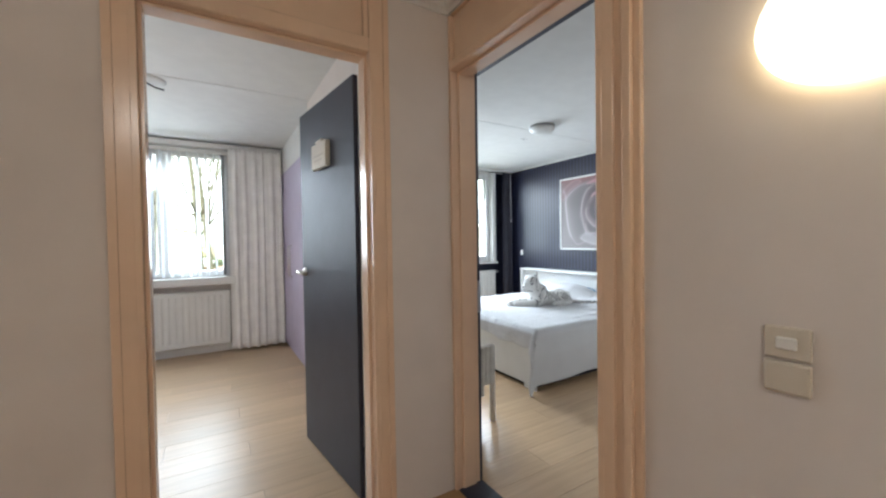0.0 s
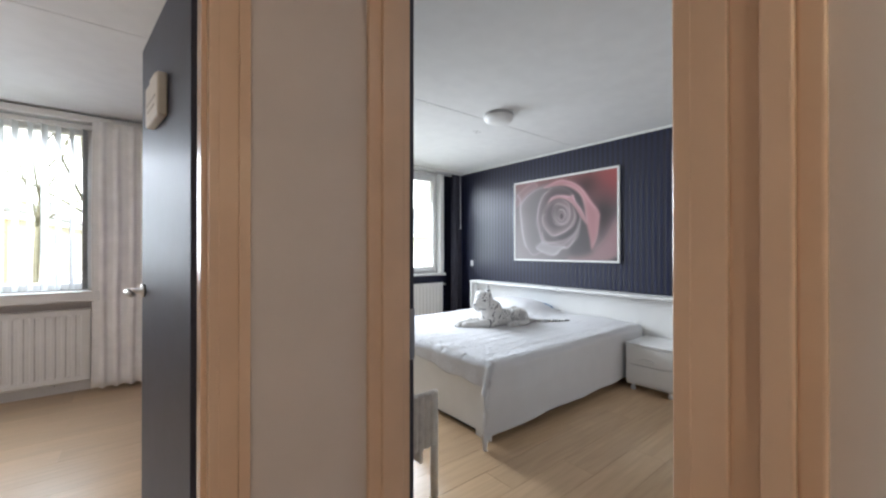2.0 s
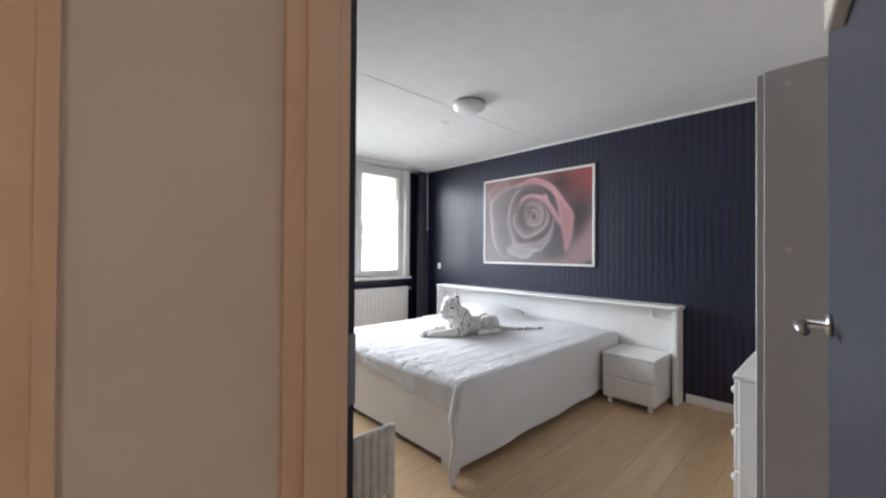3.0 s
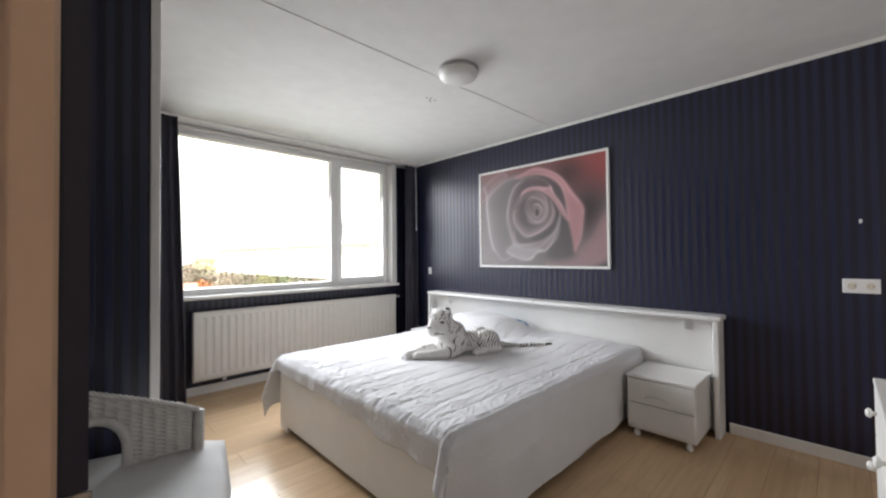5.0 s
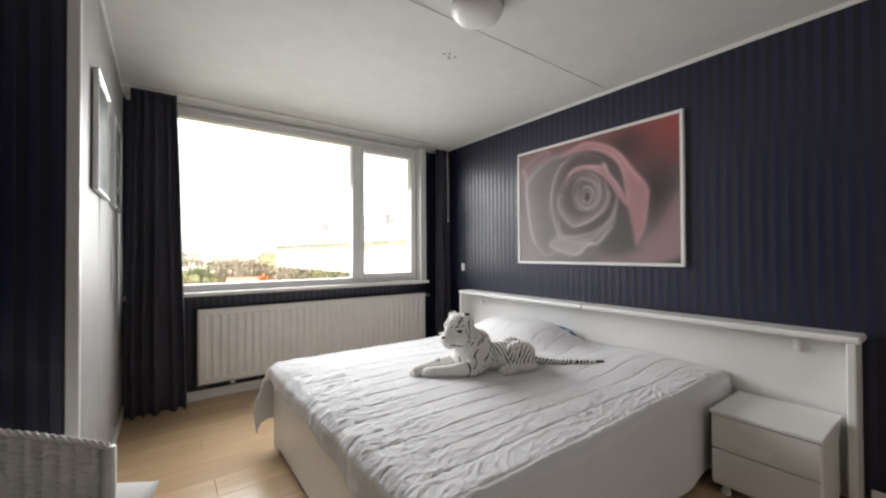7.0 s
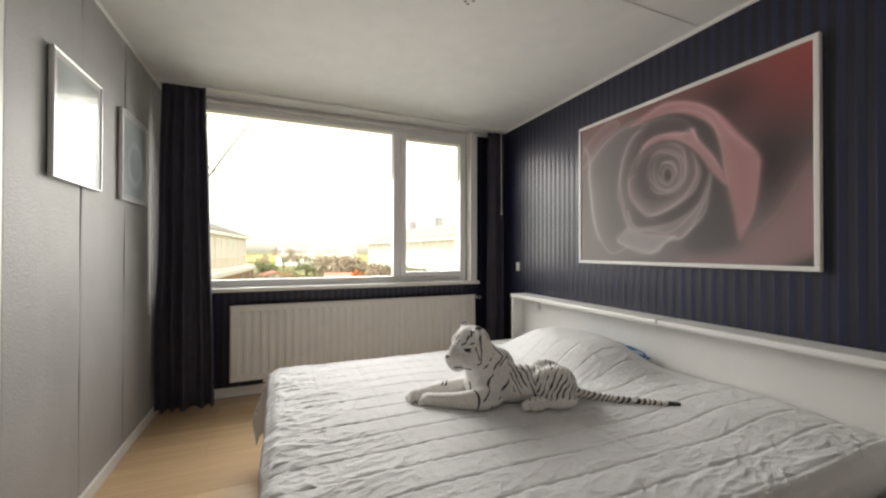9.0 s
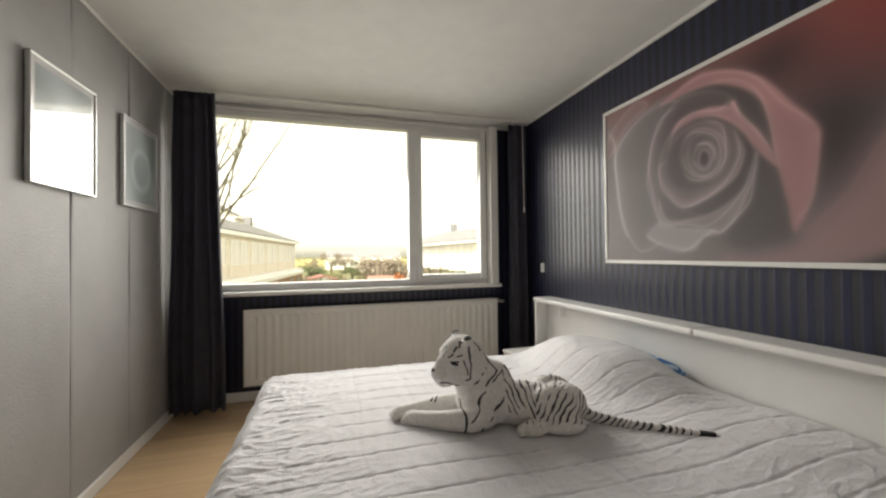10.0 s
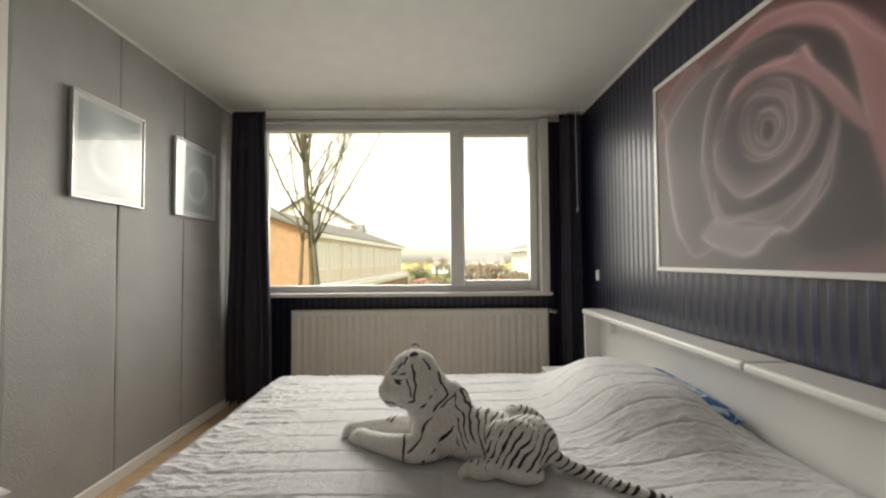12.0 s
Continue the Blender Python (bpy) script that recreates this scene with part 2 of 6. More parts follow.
# ---- large structure ----
YN = YW + 0.085
structure("floor", box(-2.1, XR + 0.2, -2.0, YN, -0.25, -0.012), mat("subfloor", (0.3, 0.24, 0.17), 0.8), "concrete floor slab under the laminate boards", "floor")
structure("ceiling", box(-2.1, XR + 0.2, -2.0, YN, CEIL, CEIL + 0.2), M_ceil, "white painted plaster ceiling with a fine texture", "ceiling")
structure("wall_east", box(XR, XR + 0.2, YS - 0.2, YN, -0.012, CEIL), M_paper, "wall papered in dark navy vertical stripes", "wall")
structure("wall_south", box(XB1, XR, YS - 0.2, YS, -0.012, CEIL), M_hall, "plain white wall behind the cabinets", "wall")
# hall wall with the bedroom door: plaster on the hall side, the unseen bedroom side white to bounce light
xm = XB1 - 0.012
structure("wall_hall", boxes((XB0, xm, -2.0, D2Y0 - 0.02, -0.012, CEIL), (XB0, xm, D2Y1 + 0.02, YA0, -0.012, CEIL)), M_hall, "warm white plastered hall wall", "wall")
structure("wall_bedroom_west", boxes((xm, XB1, YS, D2Y0 - 0.02, -0.012, CEIL), (xm, XB1, D2Y1 + 0.02, YA1, -0.012, CEIL), (xm, XB1, D2Y0 - 0.02, D2Y1 + 0.02, DH + 0.04, CEIL)), M_hall, "plain white wall round the bedroom door", "wall")
# wall between hall and small room
structure("wall_small_room", boxes((-2.1, D1X0 - 0.02, YA0, YA1, -0.012, CEIL), (D1X1 + 0.02, xm, YA0, YA1, -0.012, CEIL)), M_hall, "warm white plastered wall with a doorway", "wall")
structure("wall_niche", boxes((XN - 0.012, XN, YA1 + 0.012, YC, -0.012, CEIL), (XN, XB1, YA1, YA1 + 0.012, -0.012, CEIL)), M_paper, "niche wall papered in dark navy vertical stripes", "wall")
structure("wall_between", box(XP - 0.05, XN - 0.012, YA1, YC, -0.012, CEIL), M_hall, "plain wall between the two bedrooms", "wall")
structure("wall_hall_west", box(-2.1, -1.9, -2.0, YA0, -0.012, CEIL), M_hall, "plain plastered hall wall", "wall")
structure("wall_hall_south", box(-1.9, XB0, -2.2, -2.0, -0.012, CEIL), M_hall, "plain plastered hall wall", "wall")
structure("wall_small_room_west", box(XL - 0.2, XL, YA1, YN, -0.012, CEIL), M_hall, "plain white wall of the small room", "wall")

WX0, WX1, WZ0, WZ1 = 1.75, 4.146, 0.90, 2.32    # bedroom window opening
SX0, SX1, SZ0, SZ1 = -1.35, 0.36, 0.90, 2.25    # small room window opening
structure("wall_north", boxes((1.25, WX0, YW, YN, -0.012, CEIL), (WX1, XR, YW, YN, -0.012, CEIL), (WX0, WX1, YW, YN, -0.012, WZ0), (WX0, WX1, YW, YN, WZ1, CEIL)), M_paper, "window wall papered in dark navy below the sill", "wall")
structure("wall_north_small_room", boxes((XL, SX0, YW, YN, -0.012, CEIL), (SX1, 1.25, YW, YN, -0.012, CEIL), (SX0, SX1, YW, YN, -0.012, SZ0), (SX0, SX1, YW, YN, SZ1, CEIL)), M_hall, "white wall round the small room's window", "wall")

# closet block between the rooms
structure("closet_end", box(XP + 0.02, XC - 0.03, YC, YC + 0.02, -0.012, CEIL), M_paper, "closet end papered in dark navy stripes", "wall")
structure("closet_core", box(XP + 0.03, XC - 0.025, YC + 0.02, YW, -0.012, CEIL), M_dark, "dark carcass behind the grey closet panels", "closet")
closet = thing("closet_front", "grey textured closet front of tall panels with uneven seams", "closet", kind="structure")


def closet_panel(y0, y1, seed):
    """A tall board whose edges wander a little, as if lifting at the seam."""
    bm = bmesh.new()
    rows = []
    zs = [0.065 + (CEIL - 0.068) * k / 24 for k in range(25)]
    for k, z in enumerate(zs):
        a = y0 + 0.0036 + 0.0050 * noise.noise((seed, z * 2.3, 0.3))
        b = y1 - 0.0036 - 0.0050 * noise.noise((seed + 1.0, z * 2.3, 0.3))
        lift0, lift1 = 0.009 * max(0, noise.noise((seed + 7, z * 1.7, 1))), 0.009 * max(0, noise.noise((seed + 8, z * 1.7, 1)))
        row = []
        for y, lift in ((a, lift0 - 0.002), (a + 0.012, lift0), (0.5 * (a + b), 0), (b - 0.012, lift1), (b, lift1 - 0.002)):
            row.append(bm.verts.new((XC + lift, y, z)))
        rows.append(row)
    for r0, r1 in zip(rows, rows[1:]):
        for k in range(4):
            bm.faces.new((r0[k], r0[k + 1], r1[k + 1], r1[k]))
    edge = [e for e in bm.edges if e.is_boundary]
    ext = bmesh.ops.extrude_edge_only(bm, edges=edge)
    for v in ext["geom"]:
        if isinstance(v, bmesh.types.BMVert):
            v.co.x = XC - 0.025
    return bm


for k, (y0, y1) in enumerate(((YC + 0.034, 4.033), (4.033, 4.548), (4.548, 5.06), (5.06, YW))):
    part("panel", closet_panel(y0, y1, 3.1 * k), M_grey, closet, smooth=False)
part("corner_post", box(XC - 0.030, XC + 0.006, YC - 0.006, YC + 0.032, 0, CEIL, 0.004, 2), M_white, closet, "white painted corner post")
part("skirting", box(XC - 0.01, XC + 0.012, YC + 0.033, YW - 0.002, 0, 0.065, 0.004), M_white, closet, "white painted skirting")

# skirtings and ceiling strips
structure("baseboard", box(XR - 0.014, XR, YS, 1.915, 0, 0.07, 0.004), M_white, "white painted skirting board along the papered wall", "skirting board")
structure("baseboard", box(XR - 0.014, XR, 4.75, YW - 0.014, 0, 0.07, 0.004), M_white, "white painted skirting board along the papered wall", "skirting board")
structure("baseboard", box(XC + 0.013, XR, YW - 0.014, YW, 0, 0.075, 0.004), M_white, "white painted skirting board under the window", "skirting board")
structure("baseboard", box(XN, XC - 0.05, YC - 0.013, YC, 0, 0.07, 0.004), M_white, "white painted skirting board in the niche", "skirting board")
structure("baseboard", box(XL, XP, YW - 0.016, YW, 0, 0.085, 0.004), M_white, "white painted skirting board of the small room", "skirting board")
structure("trim", box(XR - 0.02, XR, YS, YW - 0.02, CEIL - 0.022, CEIL, 0.004), M_white, "thin white ceiling strip over the papered wall", "ceiling trim")
structure("trim", box(XC - 0.02, XC + 0.012, YC, YW - 0.02, CEIL - 0.016, CEIL, 0.003), M_white, "thin white ceiling strip over the closet", "ceiling trim")
structure("trim", box(1.05, XR, YW - 0.03, YW, CEIL - 0.02, CEIL, 0.003), M_white, "thin white ceiling strip over the window", "ceiling trim")
structure("trim", box(XN + 0.005, XR, 3.172, 3.184, CEIL - 0.0025, CEIL + 0.01), M_ceil, "fine ceiling seam between two plasterboards", "ceiling seam")
structure("trim", box(XL, XP, 3.40, 3.412, CEIL - 0.0025, CEIL + 0.01), M_ceil, "fine ceiling seam between two plasterboards", "ceiling seam")


def cornice(name, a, b, label):
    """A stepped white hall cornice from a to b (plan points), hall to the left of the line."""
    a, b = Vector((*a, 0)), Vector((*b, 0))
    d = (b - a).normalized()
    nrm = Vector((-d.y, d.x, 0))
    bm = bmesh.new()
    prof = ((0, 0), (0, -0.06), (0.012, -0.06), (0.016, -0.045), (0.03, -0.035), (0.034, -0.02), (0.05, -0.014), (0.05, 0))
    r0 = [bm.verts.new(a + nrm * u + Vector((0, 0, CEIL + w))) for u, w in prof]
    r1 = [bm.verts.new(b + nrm * u + Vector((0, 0, CEIL + w))) for u, w in prof]
    for k in range(len(prof)):
        bm.faces.new((r0[k], r0[(k + 1) % len(prof)], r1[(k + 1) % len(prof)], r1[k]))
    bm.faces.new(r0[::-1]); bm.faces.new(r1)
    structure(name, bm, M_white, label, "cornice")


cornice("trim", (XB0, -2.0), (XB0, YA0), "white moulded hall cornice")
cornice("trim", (XB0, YA0), (-1.9, YA0), "white moulded hall cornice")

# ---- door frames ----
# bedroom door
fr2 = thing("door_frame_1", "cream gloss-painted door frame with a panel above", "door frame", kind="structure")
part("post", boxes((XB0 - 0.004, XB1 - 0.015, D2Y1, YA0 - 0.001, 0, CEIL - 0.062), (XB0 + 0.035, XB1 - 0.045, D2Y1 - 0.012, D2Y1 + 0.001, 0, DH), bevel=0.003), M_frame, fr2)
part("rebate", box(XB1 - 0.045, XB1 + 0.002, D2Y1 + 0.006, D2Y1 + 0.022, 0, DH + 0.03), M_navy, fr2, "navy painted door rebate")
part("strike_plate", box(XB1 - 0.014, XB1 + 0.004, D2Y1 + 0.003, D2Y1 + 0.007, 0.86, 1.02), M_steel, fr2, "worn steel strike plate")
part("post", boxes((XB0 - 0.0212, XB0 + 0.001, D2Y0 - 0.0555, D2Y0 - 0.0190, 0, CEIL - 0.062), (XB0 - 0.022, XB1 - 0.03, D2Y0 - 0.02, D2Y0, 0, CEIL - 0.062), (XB0 + 0.035, XB1 - 0.045, D2Y0 - 0.001, D2Y0 + 0.012, 0, DH), bevel=0.0012), M_frame, fr2)
part("architrave", boxes((XB0 - 0.012, XB0 + 0.002, D2Y0 - 0.085, D2Y0 - 0.054, 0, CEIL - 0.062), (XB0 - 0.026, XB0 + 0.002, D2Y0 - 0.112, D2Y0 - 0.084, 0, CEIL - 0.062), (XB0 - 0.014, XB0 + 0.002, D2Y0 - 0.134, D2Y0 - 0.111, 0, CEIL - 0.062), bevel=0.004, seg=3), M_frame, fr2, "beaded cream architrave")
part("rebate", box(XB1 - 0.045, XB1 + 0.002, D2Y0 - 0.022, D2Y0 - 0.006, 0, DH + 0.03), M_navy, fr2, "navy painted door rebate")
part("head", boxes((XB0 - 0.012, XB1 - 0.03, D2Y0, D2Y1, DH, DH + 0.042), (XB0 + 0.035, XB1 - 0.045, D2Y0, D2Y1, DH - 0.012, DH + 0.001), bevel=0.004), M_frame, fr2)
part("rebate", box(XB1 - 0.03, XB1 + 0.002, D2Y0 - 0.02, D2Y1 + 0.02, DH + 0.006, DH + 0.04), M_navy, fr2, "navy painted door rebate")
part("transom_panel", box(XB0 + 0.018, XB0 + 0.05, D2Y0 - 0.02, D2Y1 + 0.02, DH + 0.042, CEIL - 0.03), M_frame, fr2, "cream panel over the door")
part("top_rail", box(XB0 + 0.002, XB1 - 0.03, D2Y0, D2Y1, CEIL - 0.062, CEIL - 0.03, 0.004), M_frame, fr2)
part("threshold", box(XB0 + 0.01, XB1 - 0.002, D2Y0, D2Y1, -0.012, 0.008, 0.004), M_navy, fr2, "dark threshold strip")
structure("wall_over_door", box(XB0 + 0.05, xm, D2Y0 - 0.02, D2Y1 + 0.02, DH + 0.042, CEIL), M_dark, "infill above the bedroom door", "wall")
# small room door
fr1 = thing("door_frame_2", "cream gloss-painted door frame with a panel above", "door frame", kind="structure")
for side, x, s in (("r", D1X1, 1), ("l", D1X0, -1)):
    xs = sorted((x + s * 0.0190, x + s * 0.0610))
    part("post", boxes((*xs, YA0 - 0.0128, YA0 + 0.002, 0, CEIL - 0.062), (*sorted((x, x + s * 0.02)), YA0 - 0.012, YA1 - 0.0455, 0, CEIL - 0.062), (*sorted((x - s * 0.012, x + s * 0.001)), YA0 + 0.03, YA1 - 0.05, 0, DH), (*sorted((x + s * 0.06, x + s * 0.085)), YA0 - 0.02, YA0, 0, CEIL - 0.062), bevel=0.0012), M_frame, fr1)
part("head", boxes((D1X0, D1X1, YA0 - 0.012, YA1 - 0.02, DH, DH + 0.06), (D1X0, D1X1, YA0 + 0.03, YA1 - 0.05, DH - 0.012, DH + 0.001), bevel=0.004), M_frame, fr1)
part("transom_panel", box(D1X0 - 0.02, D1X1 + 0.02, YA0 + 0.018, YA0 + 0.05, DH + 0.06, CEIL - 0.03), M_frame, fr1, "cream panel over the door")
part("bead", boxes((D1X1 - 0.022, D1X1 - 0.001, YA0 - 0.004, YA0 + 0.018, DH + 0.06, CEIL - 0.06), (D1X0 + 0.001, D1X0 + 0.022, YA0 - 0.004, YA0 + 0.018, DH + 0.06, CEIL - 0.06), bevel=0.003), M_frame, fr1)
part("lining", boxes((D1X1 + 0.0, D1X1 + 0.02, YA1 - 0.045, YA1 + 0.003, 0, DH + 0.04), (D1X0 - 0.02, D1X0, YA1 - 0.045, YA1 + 0.003, 0, DH + 0.04)), M_white, fr1, "white lining on the room side")
part("hinge", boxes((D1X1 - 0.004, D1X1 + 0.002, YA1 - 0.05, YA1 + 0.004, 0.26, 0.36), (D1X1 - 0.004, D1X1 + 0.002, YA1 - 0.05, YA1 + 0.004, 1.62, 1.72)), M_steel, fr1, "steel hinge")
structure("wall_over_door", box(D1X0 - 0.02, D1X1 + 0.02, YA0 + 0.05, YA1, DH + 0.06, CEIL), M_hall, "infill above the small room's door", "wall")


def lever_handle(parent, x, side, z=1.05):
    """Rose and lever on a leaf that runs along -x; side is the sign of the face in y."""
    o = 0.02 * side
    bm = lathe([(0.026, 0), (0.026, 0.006), (0.022, 0.009), (0.010, 0.010), (0.009, 0.045)], 20, m=pose(x, o, z, -90 * side))
    tube([(x, o + side * 0.045, z), (x + 0.012, o + side * 0.055, z), (x + 0.06, o + side * 0.056, z), (x + 0.125, o + side * 0.052, z - 0.002)], 0.0095, 10, bm)
    part("door_handle", bm, M_steel, parent, "worn steel lever handle", smooth=True)


def door_leaf(name, label, width, m):
    ob = thing(name, label, "door", m, kind="structure")
    part("leaf", box(-width, 0, -0.02, 0.02, 0.008, 2.0, 0.002), M_navy, ob)
    for s in (1, -1):
        lever_handle(ob, -width + 0.055, s)
    part("lock_plate", box(-width - 0.001, -width + 0.002, -0.011, 0.011, 0.93, 1.13), M_steel, ob, "steel lock plate")
    return ob


d1 = door_leaf("door_2", "open navy-painted flush door with a steel lever handle", 0.76, pose(D1X1 + 0.0, YA1 + 0.012, 0, 0, 0, -83.0))
sign = thing("door_sign", "small cream wooden name board on the navy door", "sign", pose(D1X1, YA1 + 0.012, 0, 0, 0, -83.0) @ pose(-0.385, -0.034, 1.70))
bm = box(-0.105, 0.105, -0.014, 0.0135, -0.075, 0.06, 0.006, 2)
part("board", bm, mat("cream_wood", (0.66, 0.62, 0.54), 0.6, bump=0.1), sign)
part("crest", boxes((-0.05, 0.045, -0.012, 0.012, 0.058, 0.078), bevel=0.008, seg=2), mat("cream_wood_crest", (0.64, 0.60, 0.52), 0.6, bump=0.1), sign)
part("lettering", boxes((-0.075, 0.07, -0.0155, -0.0135, -0.012, -0.004), (-0.06, 0.055, -0.0155, -0.0135, -0.036, -0.029)), mat("faded_paint", (0.52, 0.48, 0.42), 0.7), sign, "faded unreadable lettering")
d2 = door_leaf("door_1", "open navy-painted flush door with a steel lever handle", 0.81, pose(XB1 + 0.012, D2Y0 - 0.03, 0, 0, 0, 180 + 6.5))

sign2 = copy_thing(sign, pose(XB1 + 0.012, D2Y0 - 0.03, 0, 0, 0, 180 + 6.5) @ pose(-0.46, -0.034, 1.70))

# ---- hall things ----
lamp = thing("wall_lamp", "lit oval opal glass wall lamp giving warm light", "wall lamp", pose(XB0, 0.412, 1.622))
part("backplate", lathe([(0.06, 0), (0.06, 0.02), (0.05, 0.025)], 24, m=pose(0, 0, 0, 0, -90, 0)), M_white, lamp, "white metal backplate", smooth=True)
bm = bmesh.new()
bmesh.ops.create_uvsphere(bm, u_segments=32, v_segments=20, radius=1)
for v in bm.verts:
    v.co = Vector((-0.022 + (v.co.x * 0.085 if v.co.x < 0 else v.co.x * 0.002), v.co.y * 0.163, v.co.z * 0.133))
part("shade", bm, M_lampon, lamp, "glowing opal glass bowl", smooth=True)
# unseen lamp behind the camera, added to even out the hall's light
hl = thing("ceiling_lamp", "unseen lit opal globe lamp added on the hall ceiling", "ceiling lamp", pose(-0.25, -0.9, CEIL))
part("base", lathe([(0.09, 0), (0.09, -0.02), (0.07, -0.03)], 24), M_white, hl, "white metal base", smooth=True)
part("globe", lathe([(0.07, -0.028), (0.12, -0.05), (0.135, -0.09), (0.11, -0.14), (0.06, -0.17), (0.002, -0.178)], 28), M_hall_glow, hl, "glowing opal globe", smooth=True)
sw = thing("light_switch", "ivory plastic double wall switch, one rocker above a blank", "light switch", pose(XB0, 0.528, 0.97))
part("plate", boxes((-0.010, 0.001, -0.038, 0.038, 0.002, 0.068), bevel=0.004, seg=2), M_sw, sw)
part("plate", boxes((-0.013, 0.001, -0.038, 0.038, -0.068, -0.002), bevel=0.006, seg=2), M_sw, sw)
part("rocker", box(-0.016, -0.008, -0.017, 0.017, 0.022, 0.048, 0.003), M_white, sw, "paler square rocker")


# ---- windows ----
def window(name, label, x0, x1, z0, z1, mullions, sashes):
    """A white frame in the opening; mullions are x spans, sashes are opening lights with their own frame."""
    ob = thing(name, label, "window", kind="structure")
    yf, yb = YW - 0.012, YW + 0.075
    part("window_frame", boxes((x0, x0 + 0.055, yf, yb, z0, z1), (x1 - 0.065, x1, yf, yb, z0, z1), (x0 + 0.055, x1 - 0.065, yf, yb, z0, z0 + 0.06), (x0 + 0.055, x1 - 0.065, yf, yb, z1 - 0.05, z1), bevel=0.006, seg=2), M_pvc, ob)
    for a, b in mullions:
        part("mullion", box(a, b, yf + 0.002, yb, z0 + 0.06, z1 - 0.05, 0.005, 2), M_pvc, ob)
    for a, b, c, d in sashes:
        w = 0.052
        part("sash", boxes((a, a + w, yf - 0.012, yb - 0.02, c, d), (b - w, b, yf - 0.012, yb - 0.02, c, d), (a + w, b - w, yf - 0.012, yb - 0.02, c, c + w), (a + w, b - w, yf - 0.012, yb - 0.02, d - w, d), bevel=0.006, seg=2), M_pvc, ob)
    return ob


win = window("window_1", "wide white window, a fixed pane beside a narrow opening light", WX0, WX1, WZ0 - 0.032, WZ1, ((3.393, 3.475),), ((3.462, 4.128, 0.915, 2.275),))
def pane(parent, x0, x1, z0, z1, y=YW + 0.045):
    p = part("pane", box(x0, x1, y, y + 0.006, z0, z1), M_glass, parent, "clear window glass")
    p.visible_shadow = False
pane(win, WX0 + 0.05, 3.395, 0.93, 2.275)
pane(win, 3.51, 4.082, 0.96, 2.23, YW + 0.035)
bm = boxes((3.462 + 0.016, 3.462 + 0.040, YW - 0.034, YW - 0.022, 1.46, 1.58), bevel=0.005, seg=2)
tube([(3.49, YW - 0.032, 1.555), (3.49, YW - 0.06, 1.555), (3.49, YW - 0.066, 1.53), (3.49, YW - 0.066, 1.43)], 0.008, 8, bm)
part("window_handle", bm, M_pvc, win, "white window handle", smooth=False)
part("side_board", box(WX1 + 0.004, WX1 + 0.075, YW - 0.11, YW + 0.0, 0.857, WZ1 + 0.02, 0.004), M_white, win, "white reveal board")
part("top_board", box(1.62, WX1 + 0.075, YW - 0.05, YW - 0.001, WZ1 - 0.0, CEIL - 0.022, 0.004), M_white, win, "white head board")
part("window_sill", box(1.62, 4.235, 5.165, YW + 0.0, 0.842, 0.872, 0.008, 3), M_white, win, "white painted window sill")
win2 = window("window_2", "white window of the small room behind vertical blinds", SX0, SX1, SZ0 - 0.03, SZ1, ((-0.306, -0.21),), ())
pane(win2, SX0 + 0.05, -0.30, 0.92, 2.21)
pane(win2, -0.22, SX1 - 0.06, 0.92, 2.21)
part("window_sill", box(SX0 - 0.1, SX1 + 0.08, 5.12, YW, 0.78, 0.865, 0.008, 2), M_white, win2, "deep white window sill")


# ---- radiators ----
def radiator(name, label, x0, x1, z0, z1, y0, pitch=0.06):
    ob = thing(name, label, "radiator")
    n = int((x1 - x0 - 0.06) / pitch)
    bm = bmesh.new()
    x_start = x0 + 0.5 * (x1 - x0 - n * pitch)
    zs = (z0 + 0.012, z0 + 0.045, z0 + 0.062, z1 - 0.062, z1 - 0.045, z1 - 0.012)
    xs, fl = [x0 + 0.012], [0]
    for k in range(n):
        for f, d in ((0.0, 0), (0.16, 0.0), (0.30, 1), (0.70, 1), (0.84, 0)):
            xs.append(x_start + (k + f) * pitch); fl.append(d)
    xs.append(x1 - 0.012); fl.append(0)
    grid = [[bm.verts.new((x, y0 + (0.0065 if d and 1 < r < 4 else 0.0), z)) for x, d in zip(xs, fl)] for r, z in enumerate(zs)]
    for a, b in zip(grid, grid[1:]):
        for k in range(len(xs) - 1):
            bm.faces.new((a[k], a[k + 1], b[k + 1], b[k]))
    edge = [e for e in bm.edges if e.is_boundary]
    ext = bmesh.ops.extrude_edge_only(bm, edges=edge)
    vs = [v for v in ext["geom"] if isinstance(v, bmesh.types.BMVert)]
    for v in vs:
        v.co += Vector((0.012 if v.co.x > 0.5 * (x0 + x1) and abs(v.co.x - x1 + 0.012) < 1e-4 else (-0.012 if abs(v.co.x - x0 - 0.012) < 1e-4 else 0), 0.012, 0.012 if abs(v.co.z - z1 + 0.012) < 1e-4 else (-0.012 if abs(v.co.z - z0 - 0.012) < 1e-4 else 0)))
    part("front_panel", bm, M_white, ob, smooth=False)
    part("back_panel", box(x0 + 0.004, x1 - 0.004, y0 + 0.014, y0 + 0.07, z0 + 0.004, z1 - 0.004, 0.01, 2), M_white, ob)
    for xb in (x0 + 0.25, x1 - 0.25):
        part("bracket", box(xb - 0.015, xb + 0.015, y0 + 0.03, YW + 0.002, z0 - 0.03, z0 + 0.02), M_white, ob)
    return ob


